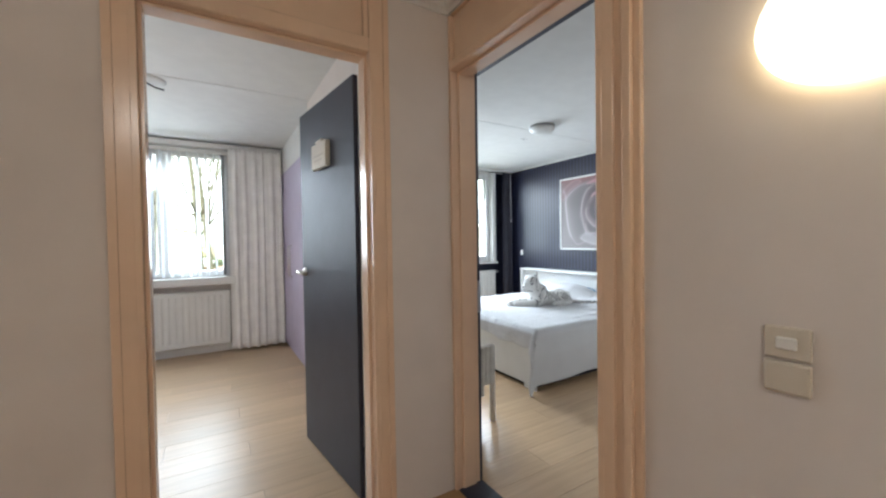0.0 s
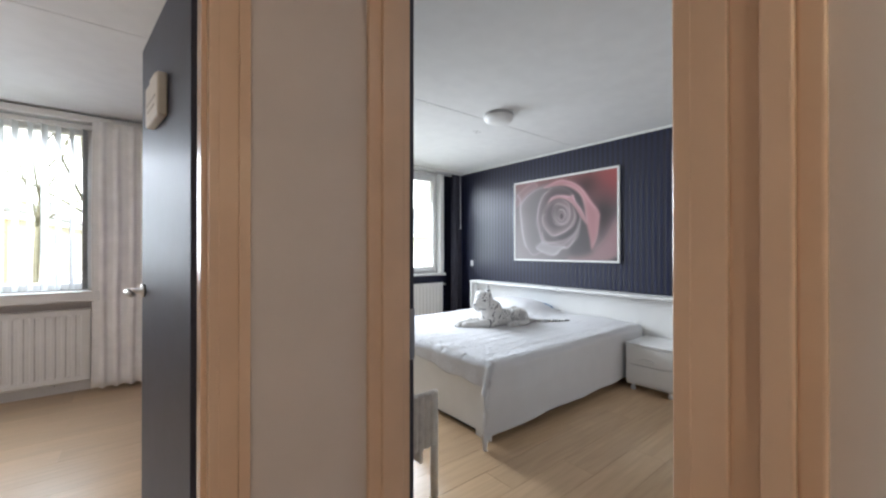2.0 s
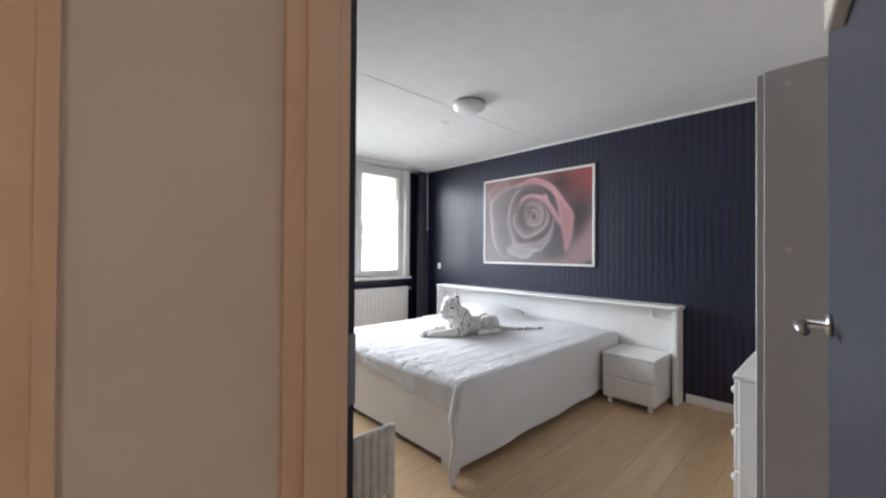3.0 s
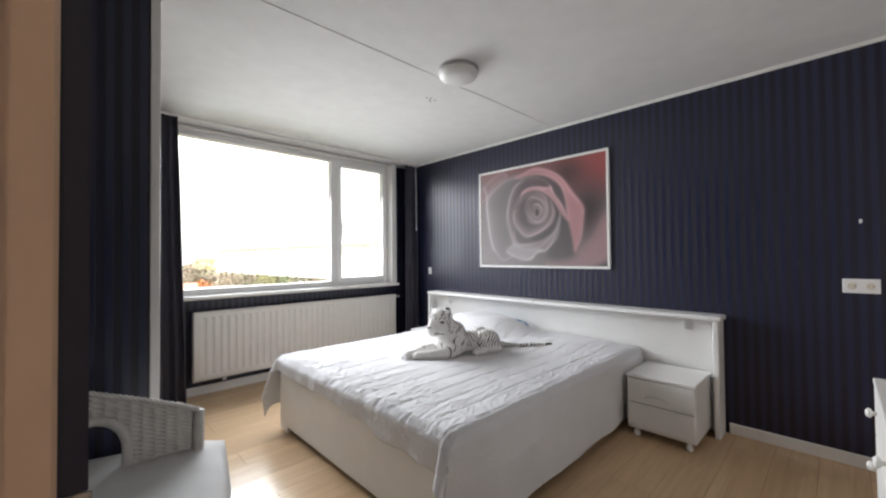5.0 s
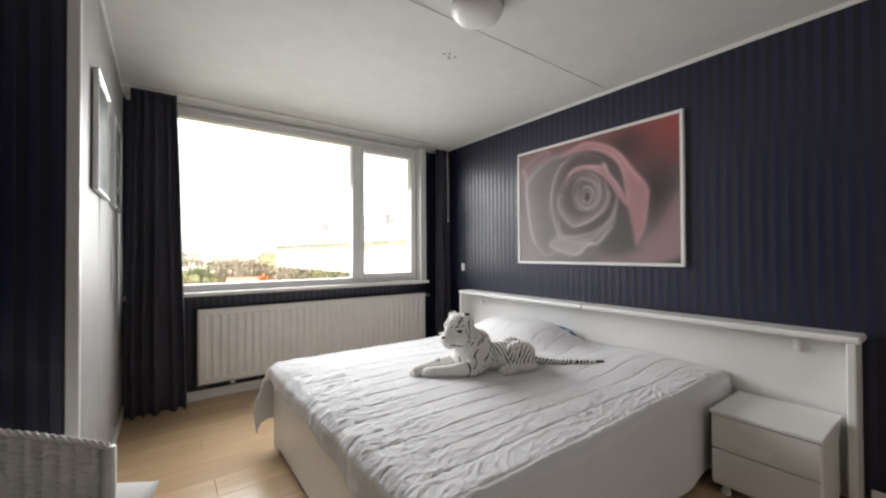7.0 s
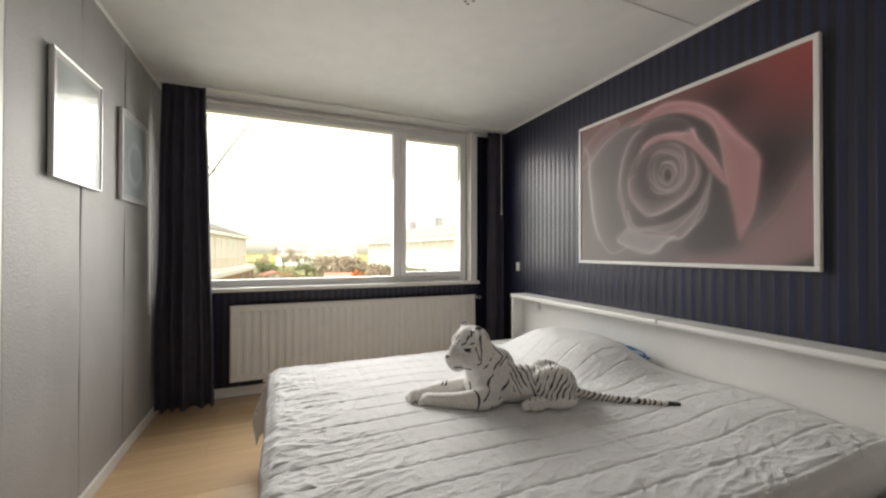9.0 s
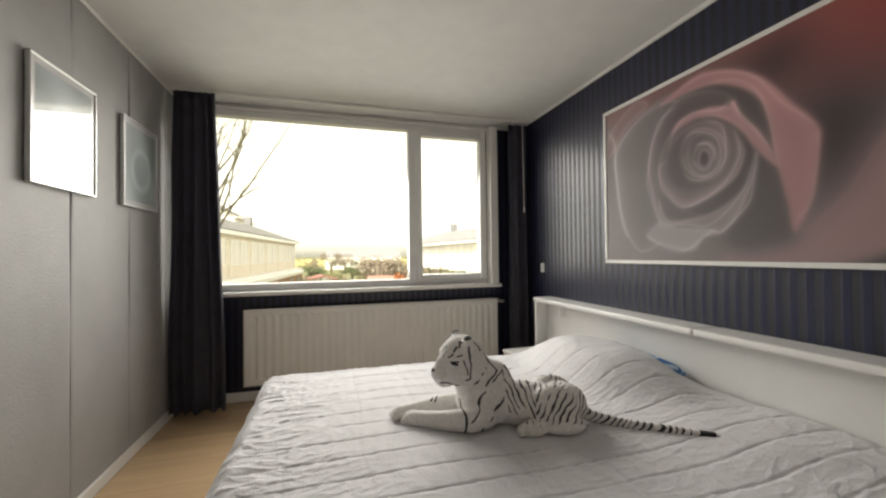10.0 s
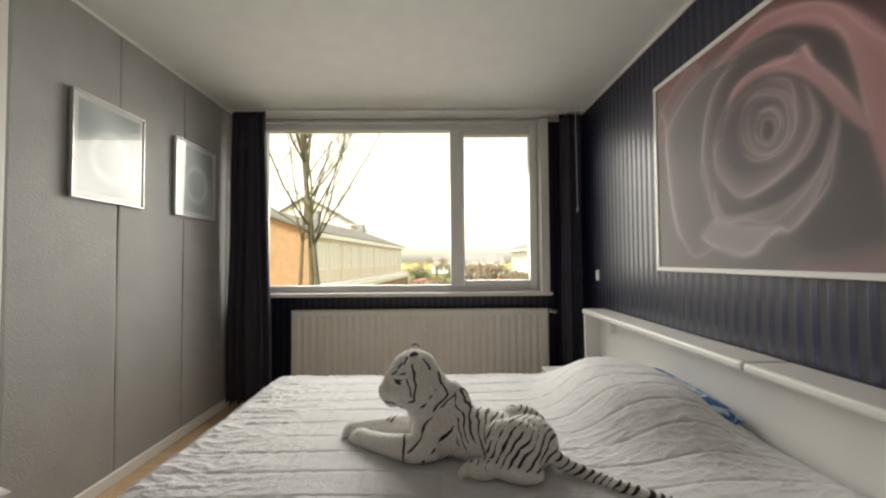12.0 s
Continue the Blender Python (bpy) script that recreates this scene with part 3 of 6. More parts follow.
rad = radiator("radiator", "long white ribbed panel radiator under the window", 2.064, 4.205, 0.139, 0.735, 5.195)
bm = tube([(4.20, 5.245, 0.70), (4.235, 5.245, 0.70), (4.252, 5.255, 0.70), (4.255, YW, 0.70)], 0.009, 10)
part("pipe", bm, M_white, rad, "white painted pipe", smooth=True)
bm = lathe([(0.012, 0), (0.017, 0.004), (0.017, 0.03), (0.012, 0.036)], 14, m=pose(4.252, 5.245, 0.70, 0, 90, 0))
part("valve_knob", bm, M_steel, rad, "small radiator valve", smooth=True)
part("valve_stem", lathe([(0.006, 0), (0.006, 0.03)], 10, m=pose(4.230, 5.245, 0.70)), M_steel, rad)
bm = tube([(2.30, 5.25, 0.145), (2.30, 5.25, 0.112), (2.26, 5.26, 0.10), (2.14, 5.27, 0.098)], 0.012, 8)
part("pipe", bm, M_dark, rad, "dark pipe under the radiator", smooth=True)
rad2 = radiator("radiator", "white ribbed panel radiator under the small room's window", -1.25, 0.36, 0.10, 0.715, 5.20, 0.06)


# ---- curtains ----
def curtain(name, label, x0, x1, y, z0, z1, folds, amp, material, x0b=None, x1b=None, seed=1):
    """A gathered cloth; the hem may be wider than the heading."""
    rng = random.Random(seed)
    x0b, x1b = x0 if x0b is None else x0b, x1 if x1b is None else x1b
    ob = thing(name, label, "curtain")
    nx, nz = folds * 14, 34
    ph = [rng.uniform(0.7, 1.3) for _ in range(folds + 2)]
    acc = [sum(ph[:k]) for k in range(folds + 2)]
    bm = bmesh.new()
    rows = []
    for j in range(nz + 1):
        v = j / nz
        z = z0 + (z1 - z0) * v
        row = []
        for i in range(nx + 1):
            u = i / nx
            s = u * folds
            k = min(int(s), folds - 1)
            th = (acc[k] + (s - k) * ph[k]) / acc[folds] * folds
            a = amp * (0.75 + 0.35 * noise.noise((k * 1.7, v * 1.2, seed))) * (1.0 - 0.25 * v)
            wob = 0.012 * noise.noise((u * 3, v * 2.5, seed + 4))
            x = (x0b + (x1b - x0b) * u) * (1 - v) + (x0 + (x1 - x0) * u) * v
            yy = y + a * math.sin(2 * math.pi * th) + 0.3 * a * math.sin(4 * math.pi * th + 1.3) + wob
            dz = 0.006 * math.sin(2 * math.pi * th) if j in (0, nz) else 0
            row.append(bm.verts.new((x + wob, yy, z + dz)))
        rows.append(row)
    for a, b in zip(rows, rows[1:]):
        for i in range(nx):
            bm.faces.new((a[i], a[i + 1], b[i + 1], b[i]))
    cloth = part("cloth", bm, material, ob, smooth=True)
    so = cloth.modifiers.new("thickness", "SOLIDIFY")
    so.thickness = 0.003
    return ob


curtain("curtain", "dark navy curtain drawn aside, hanging from the ceiling rail", 1.66, 1.93, 5.02, 0.055, 2.325, 5, 0.032, M_curt, 1.635, 1.99, seed=2)
curtain("curtain", "dark navy curtain gathered tightly in the corner", 4.288, 4.455, 5.09, 0.04, 2.325, 2, 0.042, M_curt, 4.272, 4.455, seed=5)
rail = thing("curtain_rail", "white ceiling curtain rail with gliders", "curtain rail")
part("track", boxes((1.62, 4.47, 5.045, 5.067, CEIL - 0.022, CEIL), (1.62, 4.47, 5.075, 5.085, CEIL - 0.012, CEIL), bevel=0.002), M_white, rail)
for k in range(6):
    part("glider", box(1.67 + k * 0.05, 1.68 + k * 0.05, 5.045, 5.06, 2.32, CEIL - 0.02), M_white, rail)
for k in range(4):
    part("glider", box(4.31 + k * 0.045, 4.32 + k * 0.045, 5.05, 5.065, 2.32, CEIL - 0.02), M_white, rail)
rod = thing("curtain_wand", "thin white draw wand hanging beside the curtain", "curtain wand")
part("rod", tube([(4.392, 5.03, 2.335), (4.394, 5.028, 2.0), (4.396, 5.026, 1.56)], 0.0032, 8), M_white, rod, smooth=True)
part("tip", lathe([(0.005, 0), (0.007, 0.03), (0.004, 0.05)], 10, m=pose(4.396, 5.026, 1.515)), M_white, rod, smooth=True)
curtain("curtain", "cream curtain hanging beside the small room's window", 0.36, 0.92, 5.12, 0.04, 2.30, 6, 0.013, M_wcurt, seed=9)
structure("curtain_batten", box(XL, XP, 5.16, YW, 2.29, 2.345, 0.004), M_white, "white curtain batten below the ceiling", "batten")

# vertical blinds in the small room
bl = thing("vertical_blind", "white vertical slat blind turned half open", "blind")
part("head_rail", box(SX0 - 0.03, SX1 + 0.02, 5.22, 5.262, 2.235, 2.275, 0.004), M_white, bl)
M_slat = mat("blind_fabric", (0.78, 0.79, 0.80), 0.8, bump=0.05, vary=0.03)
slat = bmesh.new()
add_box(slat, -0.044, 0.044, -0.0008, 0.0008, 0, 1.36)
me = bpy.data.meshes.new("slat"); slat.to_mesh(me); slat.free(); me.materials.append(M_slat)
for k in range(21):
    s = new("slat", me)
    s.parent = bl
    s.matrix_world = pose(SX0 + 0.03 + k * 0.0815, 5.241, 0.876, 0, 0, 74 + 4 * math.sin(k * 2.1))

# ---- small room things ----
lc = thing("closet", "lilac painted built-in closet with long dark handles", "closet", kind="structure")
part("plinth", box(XP + 0.02, XP + 0.03, YC - 0.0, YW - 0.002, 0, 0.06), M_lilac, lc)
for k, (y0, y1) in enumerate(((YC + 0.02, 4.06), (4.06, 4.68), (4.68, YW - 0.002))):
    p = part("closet_door", box(XP, XP + 0.02, y0 + 0.002, y1 - 0.002, 0.06, 2.05, 0.002), M_lilac, lc)
    hy = y0 + 0.06 if k != 1 else y1 - 0.06
    part("handle", tube([(XP, hy, 0.86), (XP - 0.025, hy, 0.87), (XP - 0.025, hy, 1.19), (XP, hy, 1.20)], 0.005, 8), M_steel, p, "thin dark bar handle", smooth=True)
part("top_panel", box(XP + 0.002, XP + 0.022, YC + 0.02, YW - 0.002, 2.055, CEIL), M_white, lc, "white panel over the closet doors")
cl = thing("ceiling_lamp", "flat white ceiling lamp with a dark hook", "ceiling lamp", pose(-0.17, 3.53, CEIL))
part("plate", lathe([(0.115, 0), (0.115, -0.006), (0.09, -0.012), (0.03, -0.016)], 32), M_ceil, cl, smooth=True)
part("hook", tube([(0.0, 0, -0.02), (0.05, 0.0, -0.045), (0.10, 0.01, -0.05)], 0.006, 8), M_dark, cl, "dark metal hook", smooth=True)

fan = thing("pedestal_fan", "grey pedestal fan with a wire cage and round foot", "fan", pose(-0.56, 4.72, 0))
M_chrome = mat("fan_grey_metal", (0.45, 0.45, 0.47), 0.35, metal=0.8, vary=0.04, bump=0)
part("foot", lathe([(0.20, 0), (0.20, 0.012), (0.16, 0.028), (0.03, 0.045), (0.022, 0.06)], 36), M_chrome, fan, smooth=True)
part("pole", tube([(0, 0, 0.05), (0, 0, 0.86)], 0.014, 12), M_chrome, fan, smooth=True)
part("collar", lathe([(0.024, 0.50), (0.026, 0.53), (0.02, 0.55)], 16), M_dark, fan, "dark clamp collar", smooth=True)
part("motor", lathe([(0.02, 0), (0.06, 0.01), (0.065, 0.09), (0.03, 0.12)], 24, m=pose(0, 0.02, 0.93, -90)), M_white, fan, smooth=True)
part("hub_badge", lathe([(0.04, 0), (0.04, 0.012), (0.02, 0.018)], 24, m=pose(0, -0.09, 0.93, 90)), M_dark, fan, "dark hub badge", smooth=True)
bm = bmesh.new()
for s in (-1, 1):
    for r, d in ((0.20, 0.045), (0.198, 0.05), (0.13, 0.075), (0.065, 0.088)):
        tube([(r * math.cos(a), -0.03 + s * (0.09 - (r / 0.2) ** 2 * 0.075), 0.93 + r * math.sin(a)) for a in [2 * math.pi * k / 36 for k in range(37)]], 0.0022 if r < 0.2 else 0.004, 5, bm)
    for k in range(28):
        a = 2 * math.pi * k / 28
        tube([(r * math.cos(a), -0.03 + s * (0.09 - (r / 0.2) ** 2 * 0.075), 0.93 + r * math.sin(a)) for r in (0.04, 0.09, 0.15, 0.2)], 0.0013, 4, bm)
part("cage", bm, M_chrome, fan, "thin wire cage")
M_blade = mat("fan_blade", (0.55, 0.50, 0.46), 0.4, bump=0)
for k in range(3):
    a0 = 2 * math.pi * k / 3 + 0.5
    bm = bmesh.new()
    rows = []
    for j in range(7):
        r = 0.035 + 0.14 * j / 6
        w = 0.55 * math.sin(math.pi * min(1, (j + 1.5) / 7)) ** 0.6
        rows.append([bm.verts.new((r * math.cos(a0 + w * (i / 4 - 0.5) * 1.9), -0.03 + 0.03 * (i / 4 - 0.5), 0.93 + r * math.sin(a0 + w * (i / 4 - 0.5) * 1.9))) for i in range(5)])
    for a, b in zip(rows, rows[1:]):
        for i in range(4):
            bm.faces.new((a[i], a[i + 1], b[i + 1], b[i]))
    bl_ = part("blade", bm, M_blade, fan, smooth=True)
    bl_.modifiers.new("thickness", "SOLIDIFY").thickness = 0.003

# ---- bedroom: bed ----
BX0, BX1, BY0, BY1, BZ = 2.375, 4.40, 2.425, 4.20, 0.50
bed = thing("bed", "white double bed with a boxed base and a low footboard", "bed")
part("footboard", box(2.392, 2.412, 2.47, 4.15, 0.035, 0.43, 0.004), M_lacq, bed)
part("plinth", box(2.43, 4.30, 2.52, 4.12, 0.0, 0.06), M_dark, bed, "dark recessed plinth")
for y in (2.475, 4.125):
    part("side_rail", box(2.413, 4.36, y, y + 0.022, 0.06, 0.40, 0.003), M_lacq, bed)
for y in (2.47, 4.02):
    part("foot_block", box(2.394, 2.41, y, y + 0.13, 0, 0.036), M_lacq, bed)
part("mattress", box(2.414, 4.385, 2.50, 4.123, 0.28, 0.475, 0.03, 3), M_bed, bed)


def quilt_height(x, y):
    """Puffed channels along the bed, wrinkles, and the pillow's bump under the cloth."""
    d = (y + 0.016 * noise.noise((x * 1.3, y * 1.3, 2.0))) / 0.118
    f = abs(d - round(d))
    flat = max(0.0, min(1.0, (y - BY0) / 0.05))
    h = flat * (0.0038 * (1 - math.exp(-(f / 0.04) ** 2)) - 0.002)
    e = (x + 0.03 * noise.noise((x * 1.1, y * 2.0, 5.0))) / 0.235
    g = abs(e - round(e))
    h -= flat * 0.0013 * math.exp(-(g / 0.025) ** 2)
    # puckers that run across the seams
    h += flat * 0.0038 * math.exp(-f / 0.25) * noise.noise((x * 30 + 3 * y, round(d) * 5.3 + y * 5, 8.0))
    # sharp creases, thicker towards the foot of the bed
    crump = max(0.0, 0.55 + 0.9 * noise.noise((x * 1.5, y * 1.5, 11.0)) + 0.22 * (3.3 - x))
    wx, wy = x + 0.05 * noise.noise((x * 4, y * 4, 20.0)), y + 0.05 * noise.noise((x * 4, y * 4, 30.0))
    r1 = 1 - abs(noise.noise((wx * 7 + wy * 2.5, wy * 19 - wx * 3, 4.0))) * 2.2
    r2 = 1 - abs(noise.noise((wx * 17 - wy * 6, wy * 33, 9.0))) * 2.2
    h += min(1.3, crump) * (0.25 + 0.75 * flat) * (0.0042 * max(0.0, r1) ** 4 + 0.0032 * max(0.0, r2) ** 3 - 0.001)
    h += 0.0035 * noise.noise((x * 5.0 + y * 2, y * 7.0, 1.0))
    px, py = (x - 4.12) / 0.245, (y - 3.72) / 0.40
    q = px * px + py * py
    h += 0.145 * math.exp(-q * q * 0.55) if q < 8 else 0
    px, py = (x - 4.18) / 0.22, (y - 2.92) / 0.34
    q = px * px + py * py
    h += 0.025 * math.exp(-q * q * 0.5) if q < 8 else 0
    h += 0.008 * noise.noise((x * 2.2, y * 2.2, 7.0))
    return h


def quilt():
    """A cloth laid over the bed: what lies past an edge turns down round it and hangs."""
    foot, near, far = 0.13, 0.455, 0.36
    nx, ny = 360, 480
    bm = bmesh.new()
    R = 0.05
    rows = []

    def turn(d):
        """How far out and down a strip of cloth d past the edge lies."""
        if d <= 0:
            return 0.0, 0.0
        a = min(d / R, math.pi / 2)
        return R * math.sin(a), R * (1 - math.cos(a)) + max(0, d - R * math.pi / 2)
    for i in range(nx + 1):
        row = []
        for j in range(ny + 1):
            b = BY0 + R - near + (BY1 - BY0 - 2 * R + near + far) * j / ny
            # the hem at the foot hangs lower towards the door
            drop = foot + 0.075 * min(1.0, max(0.0, (3.4 - b) / 0.95)) + 0.012 * noise.noise((b * 4, 2.0, 5.0))
            a = BX0 - drop + R + (BX1 - BX0 + drop - R) * i / nx
            dx = max(0.0, (BX0 + R) - a)
            dyn, dyf = max(0.0, (BY0 + R) - b), max(0.0, b - (BY1 - R))
            ox, zx = turn(dx)
            oyn, zyn = turn(dyn)
            oyf, zyf = turn(dyf)
            x = max(a, BX0 + R) - ox
            y = min(max(b, BY0 + R), BY1 - R) - oyn + oyf
            z = BZ - max(zx, zyn, zyf) - 0.85 * min(zx, max(zyn, zyf))
            h = quilt_height(a, b)
            hang = max(zx, zyn, zyf)
            if hang > 0.02:
                s = min(1, hang / 0.2)
                ripple = 0.018 * s * math.sin(a * 9 + 2 * math.sin(a * 3.1)) + 0.010 * s * noise.noise((a * 6, b * 2, 3))
                rip2 = 0.016 * s * math.sin(b * 22 + 2 * math.sin(b * 5)) + 0.008 * noise.noise((a * 3, b * 9, 6))
                if zyn or zyf:
                    y += (-1 if zyn else 1) * (0.012 * s + 0.4 * h + ripple * (0.6 if zyn else 1))
                    x += -0.05 * s * max(0, 1 - (a - BX0) / 0.25) * (1 if dx else 0.4)
                if zx:
                    x += -(0.006 + rip2 * 0.6 + 0.4 * h)
                z += 0.3 * h + (0.02 * s * noise.noise((a * 2.2, 1.0, 2.0)) if (zyn or zyf) else 0.015 * s * noise.noise((b * 5, 1, 2)))
            else:
                z += h
            z = max(z, 0.012 + 0.004 * noise.noise((a * 9, b * 9, 0)))
            row.append(bm.verts.new((x, y, z)))
        rows.append(row)
    for r0, r1 in zip(rows, rows[1:]):
        for j in range(ny):
            bm.faces.new((r0[j], r1[j], r1[j + 1], r0[j + 1]))
    ob = part("quilt", bm, M_bed, None, smooth=True)
    so = ob.modifiers.new("thickness", "SOLIDIFY")
    so.thickness, so.offset = 0.012, -1
    return tagged(ob, "white quilted bedspread, rumpled, hanging over the bed's sides", "bedspread")


quilt()


def pillow(name, label, m, lx, ly, lz, material):
    bm = bmesh.new()
    n = 18
    for s in (1, -1):
        rows = []
        for i in range(n + 1):
            u = -1 + 2 * i / n
            row = []
            for j in range(n + 1):
                v = -1 + 2 * j / n
                t = max(0.0, (1 - u ** 4) * (1 - v ** 4)) ** 0.5
                k = 1 - 0.06 * (abs(u * v))
                row.append(bm.verts.new((u * lx * k, v * ly * k, s * lz * t * (1 + 0.12 * noise.noise((u * 2, v * 2, s))))))
            rows.append(row)
        for a, b in zip(rows, rows[1:]):
            for j in range(n):
                f = (a[j], b[j], b[j + 1], a[j + 1])
                bm.faces.new(f if s > 0 else f[::-1])
    bmesh.ops.remove_doubles(bm, verts=bm.verts, dist=0.0005)
    ob = part(name, bm, material, None, smooth=True)
    ob.matrix_world = m
    return tagged(ob, label, "pillow")


M_blue = mat("blue_white_print", (0.20, 0.40, 0.62), 0.85, bump=0.1, bump_scale=300, noise_scale=16)
for node in M_blue.node_tree.nodes:
    if node.type == "VALTORGB":
        e0, e1 = node.color_ramp.elements
        e0.position, e0.color = 0.47, (0.03, 0.13, 0.36, 1)
        e1.position, e1.color = 0.53, (0.55, 0.68, 0.78, 1)
pillow("pillow", "pillow in a blue and white case, mostly under the bedspread", pose(4.23, 3.66, 0.54, 4, -10, 3), 0.16, 0.285, 0.06, M_blue)

# headboard
hb = thing("headboard", "long white lacquered headboard with a rounded top ledge", "headboard")
part("panel", box(4.412, 4.435, 1.955, 4.705, 0.02, 0.752, 0.003), M_lacq, hb)
part("ledge", boxes((4.308, 4.478, 1.918, 3.30, 0.755, 0.788), (4.308, 4.478, 3.303, 4.742, 0.755, 0.788), bevel=0.011, seg=3), M_lacq, hb)
for y in (1.934, 4.705):
    part("end_panel", box(4.318, 4.474, y, y + 0.033, 0, 0.757, 0.006, 2), M_lacq, hb)
part("reading_switch", box(4.385, 4.412, 2.135, 2.16, 0.675, 0.735, 0.006, 2), M_pvc, hb, "small white cord switch")
part("reading_switch", box(4.375, 4.412, 4.45, 4.485, 0.665, 0.735, 0.006, 2), M_pvc, hb, "small white cord switch")


def nightstand(m):
    ob = thing("nightstand", "white lacquered nightstand with two drawers on short feet", "nightstand", m, group="nightstands beside the bed")
    part("body", box(0.02, 0.41, -0.195, 0.195, 0.052, 0.388, 0.004), M_lacq, ob)
    part("top", box(0.0, 0.413, -0.20, 0.20, 0.388, 0.408, 0.005, 2), M_lacq, ob)
    part("drawer", box(0.004, 0.022, -0.192, 0.192, 0.232, 0.384, 0.004, 2), M_lacq, ob)
    part("drawer", box(0.004, 0.022, -0.192, 0.192, 0.075, 0.226, 0.004, 2), M_lacq, ob)
    bm = tube([(0.003, 0.02 + 0.062 * math.cos(a), 0.262 + 0.022 * math.sin(a)) for a in [math.pi * k / 14 for k in range(15)]], 0.006, 8)
    part("drawer_pull", bm, M_lacq, ob, "curved white pull", smooth=True)
    for x in (0.05, 0.36):
        for y in (-0.15, 0.15):
            part("foot", lathe([(0.014, 0), (0.020, 0.006), (0.021, 0.02), (0.014, 0.034), (0.014, 0.054)], 14, m=pose(x, y, 0)), M_lacq, ob, smooth=True)
    return ob


ns = nightstand(pose(3.985, 2.19, 0))
copy_thing(ns, pose(3.985, 4.45, 0))


# ---- the toy tiger ----
TIGER_HEAD = pose(0.216, 0.032, 0.242, 0, 2, 25) @ Matrix.Scale(1.09, 4)


def tiger_mat():
    m = bpy.data.materials.new("white_tiger_plush")
    m.use_nodes = True
    n, l = m.node_tree.nodes, m.node_tree.links
    b = n["Principled BSDF"]
    b.inputs["Roughness"].default_value = 0.95
    b.inputs["Sheen Weight"].default_value = 0.3
    tc = n.new("ShaderNodeTexCoord")
    sep = n.new("ShaderNodeSeparateXYZ")
    l.new(tc.outputs["Object"], sep.inputs[0])

    def math_node(op, a, bb=None, c=None, clamp=False):
        q = n.new("ShaderNodeMath"); q.operation = op; q.use_clamp = clamp
        for k, v in enumerate((a, bb, c)):
            if v is None:
                continue
            if isinstance(v, (int, float)):
                q.inputs[k].default_value = v
            else:
                l.new(v, q.inputs[k])
        return q.outputs[0]
    X, Y, Z = sep.outputs
    nz = n.new("ShaderNodeTexNoise"); nz.inputs["Scale"].default_value, nz.inputs["Detail"].default_value = 7.0, 2
    l.new(tc.outputs["Object"], nz.inputs["Vector"])
    nz2 = n.new("ShaderNodeTexNoise"); nz2.inputs["Scale"].default_value, nz2.inputs["Detail"].default_value = 18.0, 2
    l.new(tc.outputs["Object"], nz2.inputs["Vector"])
    # bands round the body; they lean forward on the trunk and back on the thigh
    thigh = math_node("LESS_THAN", X, -0.055)
    slope = math_node("MULTIPLY_ADD", thigh, 1.15, -0.40)
    lean = math_node("ADD", math_node("MULTIPLY", Z, slope), X)
    wob = math_node("MULTIPLY_ADD", nz.outputs["Fac"], 0.105, lean)
    s = math_node("SINE", math_node("MULTIPLY", wob, 2 * math.pi / 0.0235))
    width = math_node("MULTIPLY_ADD", nz2.outputs["Fac"], 2.9, -0.80)
    body = math_node("GREATER_THAN", s, width)
    up = math_node("GREATER_THAN", math_node("MULTIPLY_ADD", nz2.outputs["Fac"], 0.07, Z), 0.085)
    back = math_node("LESS_THAN", math_node("MULTIPLY_ADD", Z, -0.15, X), 0.030)
    tail = math_node("LESS_THAN", X, -0.25)
    mask = math_node("MAXIMUM", math_node("MULTIPLY", up, back), tail)
    # a few thin curved lines on neck and shoulder
    s2 = math_node("SINE", math_node("MULTIPLY", math_node("MULTIPLY_ADD", nz.outputs["Fac"], 0.09, math_node("MULTIPLY_ADD", Z, 0.75, X)), 2 * math.pi / 0.062))
    thin = math_node("GREATER_THAN", s2, math_node("MULTIPLY_ADD", nz2.outputs["Fac"], 0.80, 0.61))
    neck = math_node("MULTIPLY", math_node("GREATER_THAN", math_node("MULTIPLY_ADD", Z, -0.15, X), 0.030), math_node("LESS_THAN", X, 0.185))
    neck = math_node("MULTIPLY", neck, math_node("LESS_THAN", Z, 0.225))
    dark = math_node("MAXIMUM", math_node("MULTIPLY", body, mask), math_node("MULTIPLY", thin, neck))
    # one or two bands on each foreleg
    for x0 in (0.245, 0.335, 0.350):
        q = math_node("MULTIPLY_ADD", nz.outputs["Fac"], 0.05, math_node("MULTIPLY_ADD", Y, 0.35 if x0 < 0.3 else -0.3, X))
        bandw = math_node("LESS_THAN", math_node("ABSOLUTE", math_node("SUBTRACT", q, x0 + 0.025)), 0.0036)
        side = math_node("GREATER_THAN" if x0 < 0.3 else "LESS_THAN", Y, 0.0)
        dark = math_node("MAXIMUM", dark, math_node("MULTIPLY", math_node("MULTIPLY", bandw, side), math_node("LESS_THAN", Z, 0.10)))

    shift = n.new("ShaderNodeVectorMath"); shift.operation = "SCALE"; shift.inputs["Scale"].default_value = 0.022
    cn = n.new("ShaderNodeVectorMath"); cn.operation = "SUBTRACT"; cn.inputs[1].default_value = (0.5, 0.5, 0.5)
    wobbly = n.new("ShaderNodeVectorMath"); wobbly.operation = "ADD"
    l.new(nz2.outputs["Color"], cn.inputs[0]); l.new(cn.outputs[0], shift.inputs[0])
    l.new(tc.outputs["Object"], wobbly.inputs[0]); l.new(shift.outputs[0], wobbly.inputs[1])
    inv = TIGER_HEAD.inverted()

